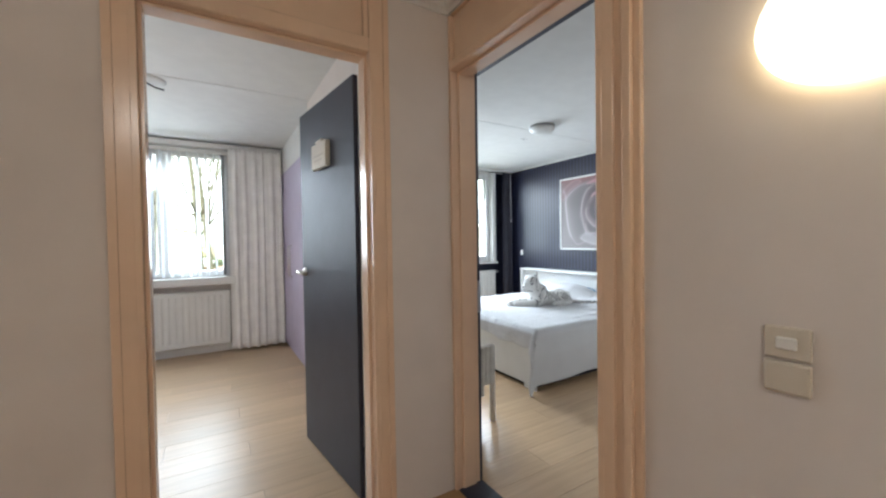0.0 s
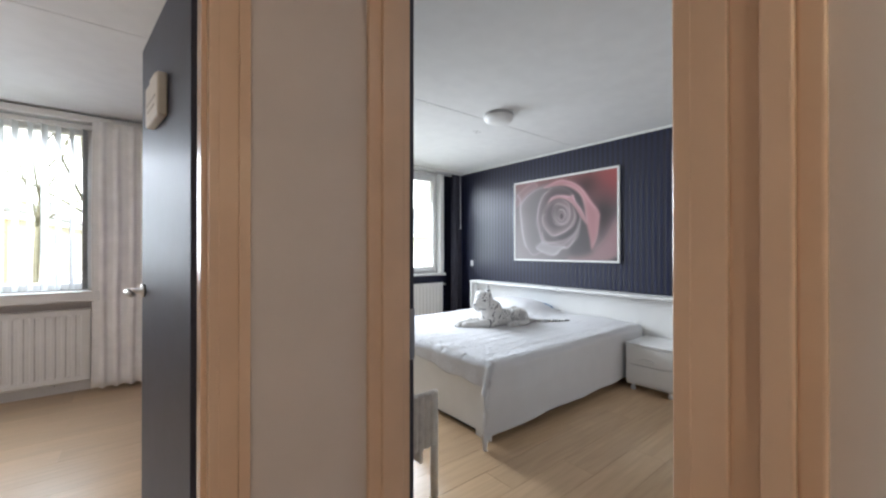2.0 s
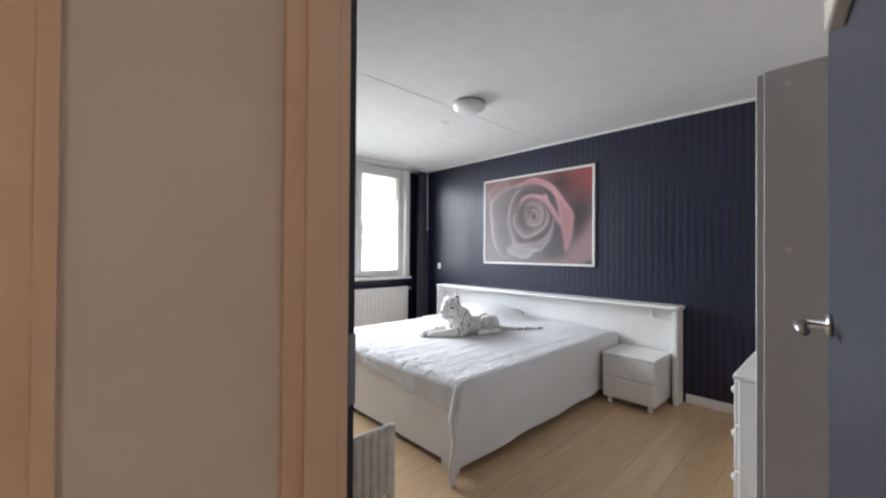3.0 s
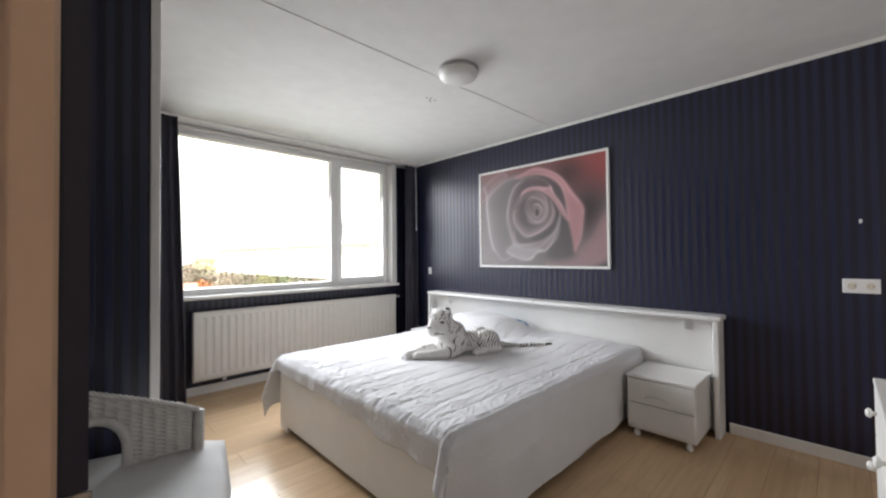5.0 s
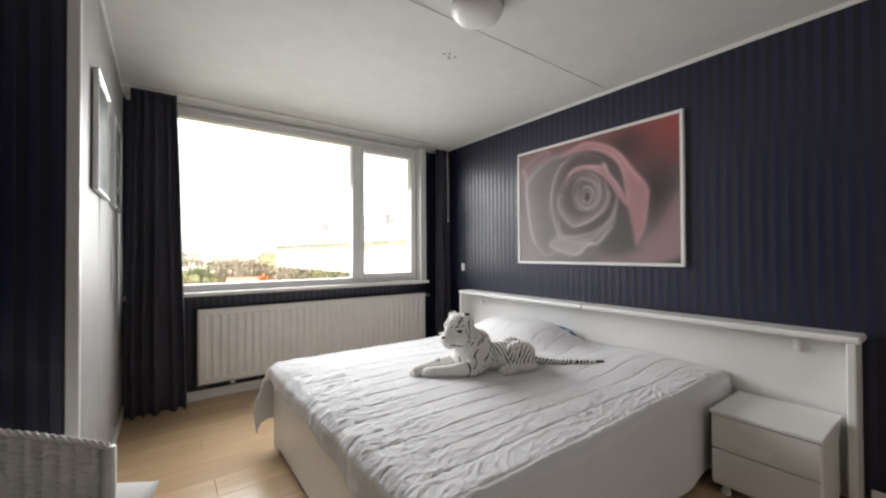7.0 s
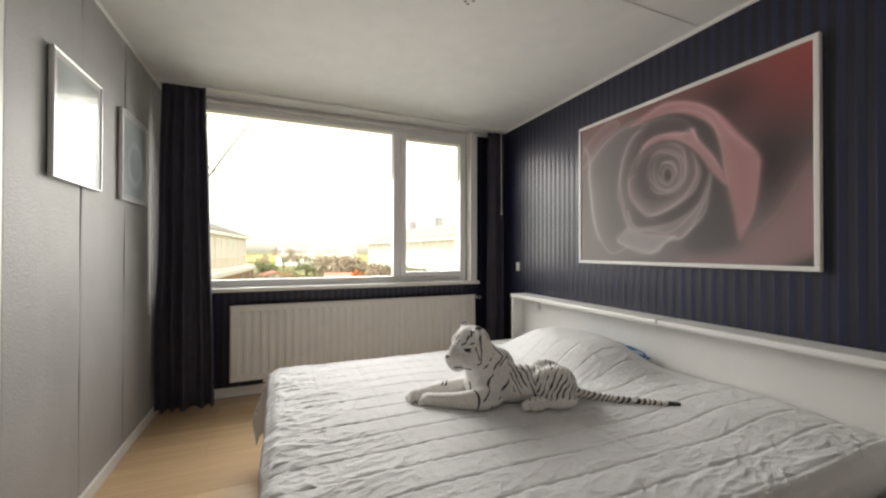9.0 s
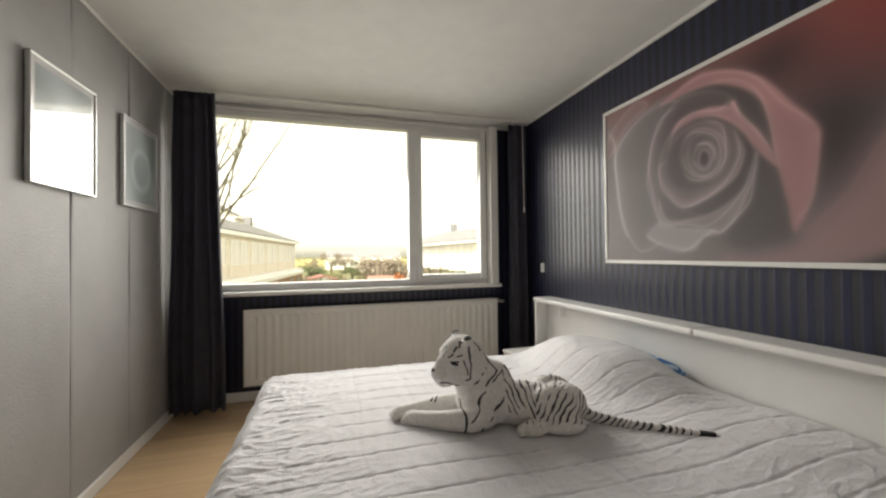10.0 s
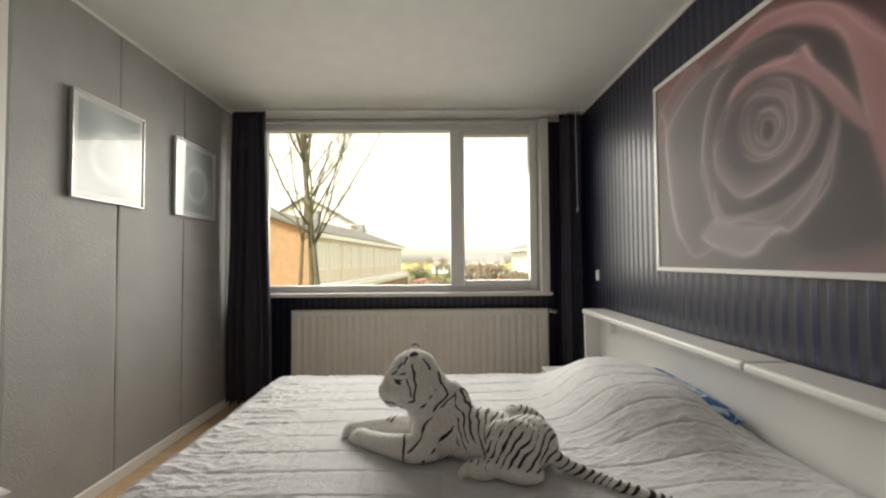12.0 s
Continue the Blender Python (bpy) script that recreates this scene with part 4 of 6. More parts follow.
    def head_axis(k):
        """One of the head's own axes, read from the wavering point."""
        dt = n.new("ShaderNodeVectorMath"); dt.operation = "DOT_PRODUCT"; dt.inputs[1].default_value = inv[k][:3]
        l.new(wobbly.outputs[0], dt.inputs[0])
        return math_node("ADD", dt.outputs["Value"], inv[k][3])
    hx, hy, hz = head_axis(0), math_node("ABSOLUTE", head_axis(1)), head_axis(2)
    in_head = math_node("MULTIPLY", math_node("GREATER_THAN", hx, -0.13), math_node("GREATER_THAN", hz, -0.12))

    def stroke(p, q, r, flat=None, inner=0.012):
        """A thin painted line on both sides of the head, from p to q as (forward, up); flat takes (aside, up) on the face."""
        nonlocal dark
        e = (q[0] - p[0], q[1] - p[1])
        k = e[0] * e[0] + e[1] * e[1]
        first = hy if flat else hx
        a0, a1 = math_node("SUBTRACT", first, p[0]), math_node("SUBTRACT", hz, p[1])
        t = math_node("ADD", math_node("MULTIPLY", a0, e[0] / k), math_node("MULTIPLY", a1, e[1] / k), clamp=True)
        d0, d1 = math_node("SUBTRACT", a0, math_node("MULTIPLY", t, e[0])), math_node("SUBTRACT", a1, math_node("MULTIPLY", t, e[1]))
        d2 = math_node("ADD", math_node("MULTIPLY", d0, d0), math_node("MULTIPLY", d1, d1))
        where = math_node("GREATER_THAN", hx, 0.02) if flat else math_node("GREATER_THAN", hy, inner)
        dark = math_node("MAXIMUM", dark, math_node("MULTIPLY", math_node("MULTIPLY", math_node("LESS_THAN", d2, r * r), where), in_head))
    stroke((0.054, 0.010), (0.042, 0.007), 0.0045, inner=0.028)      # eye
    stroke((0.060, 0.016), (0.036, 0.014), 0.0022, inner=0.028)      # lid
    stroke((0.004, 0.066), (-0.005, 0.004), 0.0032, inner=0.035)     # cheek line
    stroke((-0.005, 0.004), (0.006, -0.046), 0.0036, inner=0.035)
    stroke((0.018, 0.018), (0.012, -0.030), 0.0024, inner=0.035)
    stroke((0.006, -0.046), (0.020, -0.050), 0.0030, inner=0.035)
    stroke((0.092, -0.060), (0.040, -0.066), 0.0032)                # mouth
    stroke((0.066, 0.030), (0.052, 0.040), 0.0026)                  # brow flecks
    stroke((0.046, 0.046), (0.034, 0.060), 0.0026)
    stroke((0.026, 0.060), (0.018, 0.078), 0.0028)
    stroke((0.040, 0.030), (0.022, 0.034), 0.0024)
    stroke((-0.030, 0.070), (-0.050, 0.040), 0.0026)                # behind the ear
    stroke((-0.075, 0.020), (-0.100, -0.030), 0.0028)               # ruff
    stroke((-0.100, -0.030), (-0.055, -0.075), 0.0030)
    stroke((0.010, 0.045), (0.016, 0.062), 0.0026, True)            # forehead
    stroke((0.022, 0.030), (0.030, 0.046), 0.0026, True)
    stroke((0.002, -0.020), (0.008, -0.020), 0.0060, True)          # nose
    ear = math_node("MULTIPLY", math_node("GREATER_THAN", hz, 0.086), math_node("GREATER_THAN", hy, 0.046))
    dark = math_node("MAXIMUM", dark, math_node("MULTIPLY", ear, in_head))
    dark = math_node("MAXIMUM", dark, math_node("LESS_THAN", X, -0.607))
    mix = n.new("ShaderNodeMix"); mix.data_type = "RGBA"
    mix.inputs[6].default_value, mix.inputs[7].default_value = (0.78, 0.765, 0.74, 1), (0.022, 0.020, 0.022, 1)
    l.new(dark, mix.inputs[0])
    fleck = n.new("ShaderNodeTexNoise"); fleck.inputs["Scale"].default_value, fleck.inputs["Detail"].default_value = 90, 3
    l.new(tc.outputs["Object"], fleck.inputs["Vector"])
    worn = n.new("ShaderNodeHueSaturation")
    l.new(math_node("MULTIPLY_ADD", fleck.outputs["Fac"], 0.5, 0.78), worn.inputs["Value"])
    l.new(mix.outputs[2], worn.inputs["Color"]); l.new(worn.outputs[0], b.inputs["Base Color"])
    fz = n.new("ShaderNodeTexNoise"); fz.inputs["Scale"].default_value, fz.inputs["Detail"].default_value = 420, 4
    l.new(tc.outputs["Object"], fz.inputs["Vector"])
    bp = n.new("ShaderNodeBump"); bp.inputs["Strength"].default_value, bp.inputs["Distance"].default_value = 0.5, 0.004
    l.new(fz.outputs["Fac"], bp.inputs["Height"]); l.new(bp.outputs[0], b.inputs["Normal"])
    return m


def toy_tiger():
    bm = bmesh.new()

    def blob(c, r, turn=0, tilt=0, head=False):
        geo = bmesh.ops.create_icosphere(bm, subdivisions=3, radius=1)
        m = pose(*c, 0, tilt, turn) @ Matrix.Diagonal((*r, 1))
        if head:
            m = TIGER_HEAD @ m
        for v in geo["verts"]:
            v.co = m @ v.co
    blob((0.0, 0, 0.074), (0.19, 0.092, 0.084))            # belly and back
    blob((0.155, 0, 0.088), (0.090, 0.088, 0.088))           # chest
    blob((0.150, 0.010, 0.165), (0.080, 0.076, 0.100), 0, 12)    # neck
    blob((0.180, 0.016, 0.160), (0.070, 0.074, 0.080))             # throat
    blob((0.105, 0.005, 0.160), (0.085, 0.074, 0.080), 0, -35)   # mane down to the back
    blob((0.0, 0, 0.016), (0.080, 0.075, 0.074), head=True)          # skull
    blob((-0.03, 0, -0.03), (0.075, 0.070, 0.070), head=True)        # ruff
    blob((0.052, 0, -0.006), (0.048, 0.030, 0.040), head=True)       # bridge of the nose
    blob((0.072, 0, -0.034), (0.043, 0.046, 0.039), head=True)       # muzzle
    blob((0.064, 0, -0.061), (0.037, 0.036, 0.024), head=True)       # chin
    for s in (1, -1):
        blob((0.125, s * 0.050, 0.082), (0.088, 0.060, 0.082), 0, -12)    # shoulder
        blob((0.018, s * 0.042, -0.030), (0.052, 0.038, 0.050), head=True)   # cheek
        blob((0.052, s * 0.028, 0.032), (0.024, 0.024, 0.016), head=True)   # brow
        blob((-0.004, s * 0.056, 0.068), (0.020, 0.029, 0.030), head=True)     # ear
        blob((-0.125, s * 0.060, 0.084), (0.098, 0.054, 0.082), 0, 8)       # thigh
        blob((-0.145, s * 0.098, 0.034), (0.085, 0.040, 0.034))
        blob((-0.045, s * 0.120, 0.028), (0.056, 0.032, 0.029), s * 14)     # hind foot
        for k in (-1, 0, 1):
            blob((0.004, s * (0.132 + k * 0.019), 0.021), (0.013, 0.011, 0.015))
    for path, taper in ((((0.12, 0.080, 0.058), (0.18, 0.118, 0.046), (0.29, 0.108, 0.038), (0.385, 0.085, 0.032)), (1.45, 1.25, 0.95, 0.82)),
                        (((0.12, -0.075, 0.058), (0.22, -0.070, 0.046), (0.35, -0.018, 0.038), (0.445, 0.032, 0.032)), (1.45, 1.2, 0.95, 0.82))):
        tube(path, 0.036, 14, bm, taper)                   # foreleg
        end = Vector(path[-1])
        out = (end - Vector(path[-2])).normalized()
        blob(end + out * 0.012, (0.042, 0.034, 0.031), math.degrees(math.atan2(out.y, out.x)))
        for k in (-1, 0, 1):
            blob(end + out * 0.046 + Vector((-out.y, out.x, 0)) * 0.019 * k - Vector((0, 0, 0.006)), (0.013, 0.011, 0.015))
    blob((-0.165, 0, 0.078), (0.092, 0.086, 0.078))          # rump
    tube([(-0.215, 0.0, 0.060), (-0.265, 0.008, 0.036), (-0.35, 0.026, 0.022), (-0.46, 0.055, 0.020), (-0.57, 0.088, 0.020), (-0.655, 0.114, 0.020)], 0.017, 12, bm, [1.7, 1.35, 1.1, 1.0, 0.95, 0.9])
    ob = part("toy_tiger", bm, tiger_mat(), None, smooth=True)
    rm = ob.modifiers.new("skin", "REMESH")
    rm.mode, rm.voxel_size, rm.use_smooth_shade = "VOXEL", 0.0055, True
    sm = ob.modifiers.new("soften", "SMOOTH")
    sm.factor, sm.iterations = 0.5, 5
    ob.matrix_world = pose(3.41, 3.285, 0.493, 0, 0, 157)
    return tagged(ob, "lying white plush tiger with black stripes on the bed", "stuffed toy")


toy_tiger()


# ---- pictures ----
def rose_colours(u, v):
    """A pale rose: petals painted one over the next from the outside in, each with a bright lip and a shaded bowl."""
    x, y = u * 1.39, v
    g = 0.135 + 0.10 * np.clip((0.55 - u) / 0.55, 0, 1) + 0.05 * np.clip((0.5 - v) / 0.5, 0, 1)
    out = np.stack([g * 1.10, g * 1.0, g * 1.0], -1)

    def wash(mask, colour):
        nonlocal out
        m = np.clip(mask, 0, 1)[..., None]
        out = out * (1 - m) + m * np.array(colour)
    wash(np.clip((u - 0.55) / 0.45, 0, 1) * np.clip((v - 0.55) / 0.45, 0, 1) ** 0.8, (0.34, 0.105, 0.105))
    wash(np.clip((v - 0.82) / 0.2, 0, 1) * 0.6, (0.30, 0.15, 0.14))
    wash(0.9 * np.exp(-((u - 0.88) / 0.10) ** 2 - ((v - 0.50) / 0.20) ** 2), (0.085, 0.068, 0.070))
    wash(0.8 * np.exp(-((u - 0.74) / 0.10) ** 2 - ((v - 0.86) / 0.13) ** 2), (0.100, 0.070, 0.072))

    def petal(points, rim, edge, bowl, warm, wide=0.06, toward=None, soft=0.006):
        """A closed smooth outline, filled from a bright lip to a darker bowl; toward turns the lit side."""
        nonlocal out
        p = np.array(points, float) * (1.39, 1.0)
        k = len(p)
        ts = np.linspace(0, 1, 6, endpoint=False)[:, None]
        line = []
        for a in range(k):
            p0, p1, p2, p3 = p[a - 1], p[a], p[(a + 1) % k], p[(a + 2) % k]
            line.append(0.5 * (2 * p1 + (p2 - p0) * ts + (2 * p0 - 5 * p1 + 4 * p2 - p3) * ts ** 2 + (3 * p1 - p0 - 3 * p2 + p3) * ts ** 3))
        q = np.concatenate(line)
        best, inside = np.full(x.shape, 9.0), np.zeros(x.shape, bool)
        for a, b in zip(q, np.roll(q, -1, 0)):
            e = b - a
            h = np.clip(((x - a[0]) * e[0] + (y - a[1]) * e[1]) / (e @ e + 1e-9), 0, 1)
            best = np.minimum(best, (x - a[0] - h * e[0]) ** 2 + (y - a[1] - h * e[1]) ** 2)
            if a[1] != b[1]:
                inside ^= ((a[1] > y) != (b[1] > y)) & (x < (b[0] - a[0]) * (y - a[1]) / (b[1] - a[1]) + a[0])
        d = np.sqrt(best)
        m = 1 / (1 + np.exp(np.clip(np.where(inside, -d, d) / soft, -30, 30)))
        lit = 1.0
        if toward is not None:
            c = q.mean(0)
            lit = (0.5 + 0.5 * np.cos(np.arctan2(y - c[1], x - c[0]) - toward)) ** 1.2
        tone = bowl + (edge - bowl) * np.exp(-d / wide) * (0.25 + 0.75 * lit) + (rim - edge) * np.exp(-(d / 0.011) ** 2) * (0.1 + 0.9 * lit)
        col = np.stack([tone * (1 + 0.42 * warm), tone * (1 - 0.06 * warm), tone * (1 - 0.04 * warm)], -1)
        out = out * (1 - m[..., None]) + col * m[..., None]
    petal(((0.76, 0.10), (0.89, 0.24), (0.98, 0.45), (1.08, 0.56), (1.08, 0.04), (0.91, -0.01), (0.60, -0.06), (0.60, 0.05)), 0.27, 0.25, 0.22, 0.7, 0.15, None, 0.03)
    petal(((0.90, -0.02), (0.95, 0.025), (1.02, 0.06), (1.03, -0.05)), 0.12, 0.10, 0.09, 0.1, 0.1, None, 0.01)
    petal(((0.0, 0.71), (0.04, 0.86), (0.19, 0.98), (0.26, 0.93), (0.14, 0.85), (0.05, 0.72)), 0.30, 0.25, 0.20, 0.6, 0.05, None, 0.012)
    petal(((0.07, 0.71), (0.20, 0.87), (0.38, 0.93), (0.56, 0.84), (0.55, 0.48), (0.44, 0.23), (0.24, 0.06), (0.153, 0.13), (0.10, 0.29), (0.075, 0.50)), 0.44, 0.29, 0.17, 0.18, 0.10, 3.5, 0.008)
    petal(((0.37, 0.85), (0.54, 0.90), (0.64, 0.83), (0.71, 0.74), (0.74, 0.62), (0.75, 0.44), (0.79, 0.20), (0.76, 0.08), (0.58, 0.10), (0.64, 0.62)), 0.13, 0.12, 0.115, 0.2, 0.1, None, 0.02)
    petal(((0.33, 0.90), (0.48, 0.962), (0.565, 0.94), (0.65, 0.88), (0.716, 0.80), (0.784, 0.665), (0.847, 0.54), (0.848, 0.44), (0.83, 0.27), (0.788, 0.135), (0.77, 0.26), (0.74, 0.46), (0.727, 0.617), (0.698, 0.736), (0.63, 0.828), (0.54, 0.888), (0.43, 0.90)), 0.36, 0.29, 0.23, 1.0, 0.06, 1.0, 0.007)
    petal(((0.588, 0.824), (0.423, 0.888), (0.314, 0.777), (0.261, 0.587), (0.274, 0.416), (0.332, 0.206), (0.504, 0.146), (0.633, 0.22), (0.682, 0.346), (0.683, 0.494), (0.645, 0.659)), 0.33, 0.24, 0.11, 0.30, 0.06, 3.3)
    petal(((0.31, 0.347), (0.349, 0.236), (0.449, 0.227), (0.56, 0.266), (0.637, 0.364), (0.684, 0.494), (0.682, 0.412), (0.634, 0.246), (0.564, 0.145), (0.462, 0.15), (0.331, 0.197)), 0.34, 0.29, 0.20, 0.25, 0.03)
    petal(((0.256, 0.168), (0.321, 0.233), (0.403, 0.184), (0.544, 0.160), (0.503, 0.128), (0.467, 0.071), (0.415, 0.062), (0.337, 0.09), (0.261, 0.132)), 0.46, 0.36, 0.30, 0.12, 0.04, 4.6)
    petal(((0.361, 0.607), (0.433, 0.715), (0.52, 0.74), (0.60, 0.70), (0.66, 0.60), (0.684, 0.494), (0.666, 0.374), (0.599, 0.286), (0.493, 0.24), (0.391, 0.313), (0.327, 0.466)), 0.16, 0.12, 0.10, 0.25, 0.05)
    petal(((0.345, 0.63), (0.403, 0.756), (0.521, 0.775), (0.598, 0.747), (0.621, 0.758), (0.645, 0.676), (0.694, 0.586), (0.729, 0.487), (0.742, 0.42), (0.697, 0.49), (0.643, 0.609), (0.584, 0.693), (0.52, 0.733), (0.425, 0.712), (0.361, 0.607)), 0.36, 0.30, 0.24, 0.85, 0.03, 1.2)
    petal(((0.313, 0.571), (0.362, 0.697), (0.463, 0.744), (0.533, 0.728), (0.608, 0.65), (0.642, 0.558), (0.649, 0.488), (0.614, 0.395), (0.508, 0.315), (0.414, 0.303), (0.326, 0.435)), 0.34, 0.28, 0.12, 0.35, 0.055, 4.7)
    petal(((0.35, 0.56), (0.385, 0.668), (0.477, 0.72), (0.558, 0.678), (0.60, 0.58), (0.60, 0.49), (0.555, 0.41), (0.467, 0.385), (0.386, 0.422)), 0.24, 0.19, 0.10, 0.35, 0.05, 0.9)
    petal(((0.41, 0.562), (0.439, 0.672), (0.50, 0.69), (0.57, 0.63), (0.592, 0.522), (0.562, 0.426), (0.497, 0.409), (0.441, 0.457)), 0.30, 0.25, 0.12, 0.35, 0.05, 0.6)
    petal(((0.44, 0.57), (0.462, 0.645), (0.52, 0.65), (0.572, 0.565), (0.568, 0.475), (0.517, 0.43), (0.46, 0.475)), 0.28, 0.24, 0.13, 0.3, 0.035, 4.2)
    petal(((0.468, 0.548), (0.487, 0.605), (0.53, 0.605), (0.556, 0.55), (0.553, 0.485), (0.517, 0.452), (0.48, 0.485)), 0.29, 0.24, 0.13, 0.3, 0.03, 1.0)
    petal(((0.487, 0.536), (0.502, 0.575), (0.529, 0.558), (0.535, 0.508), (0.513, 0.478), (0.492, 0.495)), 0.26, 0.15, 0.09, 0.4, 0.015)

    def lip(points, width, gain, warm):
        """A thin pale petal edge along an open line, fading at both ends."""
        nonlocal out
        p = np.array(points, float) * (1.39, 1.0)
        best, along = np.full(x.shape, 9.0), np.zeros(x.shape)
        for k in range(len(p) - 1):
            p0, p1, p2, p3 = p[max(k - 1, 0)], p[k], p[k + 1], p[min(k + 2, len(p) - 1)]
            ts = np.linspace(0, 1, 7)[:, None]
            q = 0.5 * (2 * p1 + (p2 - p0) * ts + (2 * p0 - 5 * p1 + 4 * p2 - p3) * ts ** 2 + (3 * p1 - p0 - 3 * p2 + p3) * ts ** 3)
            for j in range(6):
                a, e = q[j], q[j + 1] - q[j]
                h = np.clip(((x - a[0]) * e[0] + (y - a[1]) * e[1]) / (e @ e + 1e-9), 0, 1)
                dist = (x - a[0] - h * e[0]) ** 2 + (y - a[1] - h * e[1]) ** 2
                near = dist < best
                along = np.where(near, (k + (j + h) / 6) / (len(p) - 1), along)
                best = np.minimum(best, dist)
        fade = np.clip(np.minimum(along, 1 - along) * 7 + 0.15, 0, 1)
        m = gain * fade * (0.75 * np.exp(-best / (0.75 * width) ** 2) + 0.35 * np.exp(-best / (3.0 * width) ** 2))
        out = out + m[..., None] * np.array((1 + 0.30 * warm, 1 - 0.05 * warm, 1 - 0.03 * warm))
    out = 0.160 * (np.clip(out, 0.01, 1) / 0.19) ** 1.5
    lip(((0.016, 0.876), (0.06, 0.785), (0.064, 0.654), (0.073, 0.49), (0.09, 0.327), (0.115, 0.205), (0.142, 0.144)), 0.010, 0.17, 0.0)
    lip(((0.058, 0.717), (0.137, 0.809), (0.242, 0.88), (0.337, 0.898), (0.421, 0.875)), 0.009, 0.07, 0.5)
    lip(((0.38, 0.905), (0.463, 0.947), (0.548, 0.939), (0.635, 0.89), (0.693, 0.823), (0.728, 0.748), (0.762, 0.676), (0.81, 0.601), (0.844, 0.541)), 0.008, 0.08, 1.0)
    lip(((0.523, 0.899), (0.591, 0.878), (0.654, 0.829), (0.70, 0.747), (0.725, 0.623), (0.739, 0.507), (0.753, 0.392)), 0.008, 0.07, 0.9)
    lip(((0.844, 0.541), (0.847, 0.445), (0.838, 0.345), (0.824, 0.245), (0.781, 0.158)), 0.010, 0.05, 0.8)
    lip(((0.406, 0.848), (0.334, 0.821), (0.285, 0.715), (0.265, 0.594), (0.254, 0.468), (0.273, 0.373), (0.30, 0.26), (0.327, 0.186)), 0.008, 0.12, 0.2)
    lip(((0.356, 0.619), (0.403, 0.74), (0.47, 0.779), (0.565, 0.746), (0.61, 0.762), (0.633, 0.706), (0.686, 0.596), (0.738, 0.466)), 0.008, 0.10, 0.8)
    lip(((0.355, 0.567), (0.318, 0.542), (0.321, 0.435), (0.362, 0.356), (0.415, 0.296), (0.492, 0.316), (0.576, 0.378), (0.626, 0.471), (0.634, 0.542), (0.616, 0.638)), 0.009, 0.11, 0.4)
    lip(((0.328, 0.204), (0.425, 0.204), (0.512, 0.185), (0.582, 0.239), (0.649, 0.347), (0.678, 0.47)), 0.008, 0.10, 0.2)
    lip(((0.267, 0.21), (0.243, 0.157), (0.309, 0.099), (0.38, 0.061), (0.434, 0.067), (0.498, 0.123), (0.535, 0.158), (0.568, 0.149), (0.624, 0.218), (0.667, 0.299), (0.681, 0.44)), 0.007, 0.12, 0.1)
    lip(((0.44, 0.658), (0.479, 0.676), (0.55, 0.627), (0.57, 0.548), (0.561, 0.474), (0.52, 0.438), (0.472, 0.45), (0.435, 0.509), (0.424, 0.58)), 0.007, 0.10, 0.3)
    lip(((0.477, 0.612), (0.525, 0.595), (0.547, 0.534), (0.521, 0.469), (0.486, 0.489), (0.467, 0.54)), 0.006, 0.12, 0.3)
    lip(((0.506, 0.73), (0.574, 0.671), (0.589, 0.588), (0.586, 0.497), (0.544, 0.432), (0.471, 0.427), (0.421, 0.48)), 0.007, 0.11, 0.5)
    # a pale grey haze painted over the print, strongest at the lower left
    print_haze = (0.04 + 0.52 * np.clip(1 - 0.85 * u - 0.80 * v, 0, 1))[..., None]
    out = out * (1 - print_haze) + print_haze * np.array((0.245, 0.25, 0.245))
    out = out * (1.0, 0.985, 1.0)
    return np.clip(out, 0.015, 0.9)


def ring_colours(u, v):
    """A faint blue print with a pale swirl."""
    x, y = u - 0.5, v - 0.45
    r = np.sqrt(x * x + (y * 1.1) ** 2)
    g = np.exp(-((r - 0.26) / 0.05) ** 2)
    t = 0.42 + 0.08 * np.sin(7 * x + 5 * y) + 0.16 * g
    edge = (np.abs(x) > 0.44) | (np.abs(v - 0.5) > 0.44)
    c = np.stack([t * 0.92, t * 1.05, t * 1.08], -1)
    c[edge] = 0.6
    return c


def print_mesh(name, colours, nx, ny, w, h, rough, coat):
    """A flat print whose drawing is worked out point by point."""
    u, v = np.meshgrid(np.linspace(0, 1, nx), np.linspace(0, 1, ny))
    verts = np.stack([(u - 0.5) * w, np.zeros_like(u), (v - 0.5) * h], -1).reshape(-1, 3)
    idx = np.arange(nx * ny).reshape(ny, nx)
    faces = np.stack([idx[:-1, :-1], idx[:-1, 1:], idx[1:, 1:], idx[1:, :-1]], -1).reshape(-1, 4)
    me = bpy.data.meshes.new(name)
    me.from_pydata(verts.tolist(), [], faces.tolist())
    col = colours(u, v).reshape(-1, 3)
    att = me.color_attributes.new("print", "FLOAT_COLOR", "POINT")
    att.data.foreach_set("color", np.concatenate([col, np.ones((len(col), 1))], 1).astype(np.float32).ravel())
    m = bpy.data.materials.new(name + "_print")
    m.use_nodes = True
    n, l = m.node_tree.nodes, m.node_tree.links
    a = n.new("ShaderNodeAttribute"); a.attribute_name = "print"
    b = n["Principled BSDF"]
    l.new(a.outputs["Color"], b.inputs["Base Color"])
    b.inputs["Roughness"].default_value = rough
    b.inputs["Specular IOR Level"].default_value = 0.5 if coat else 0.22
    b.inputs["Coat Weight"].default_value, b.inputs["Coat Roughness"].default_value = coat, 0.02
    me.materials.append(m)
    return me


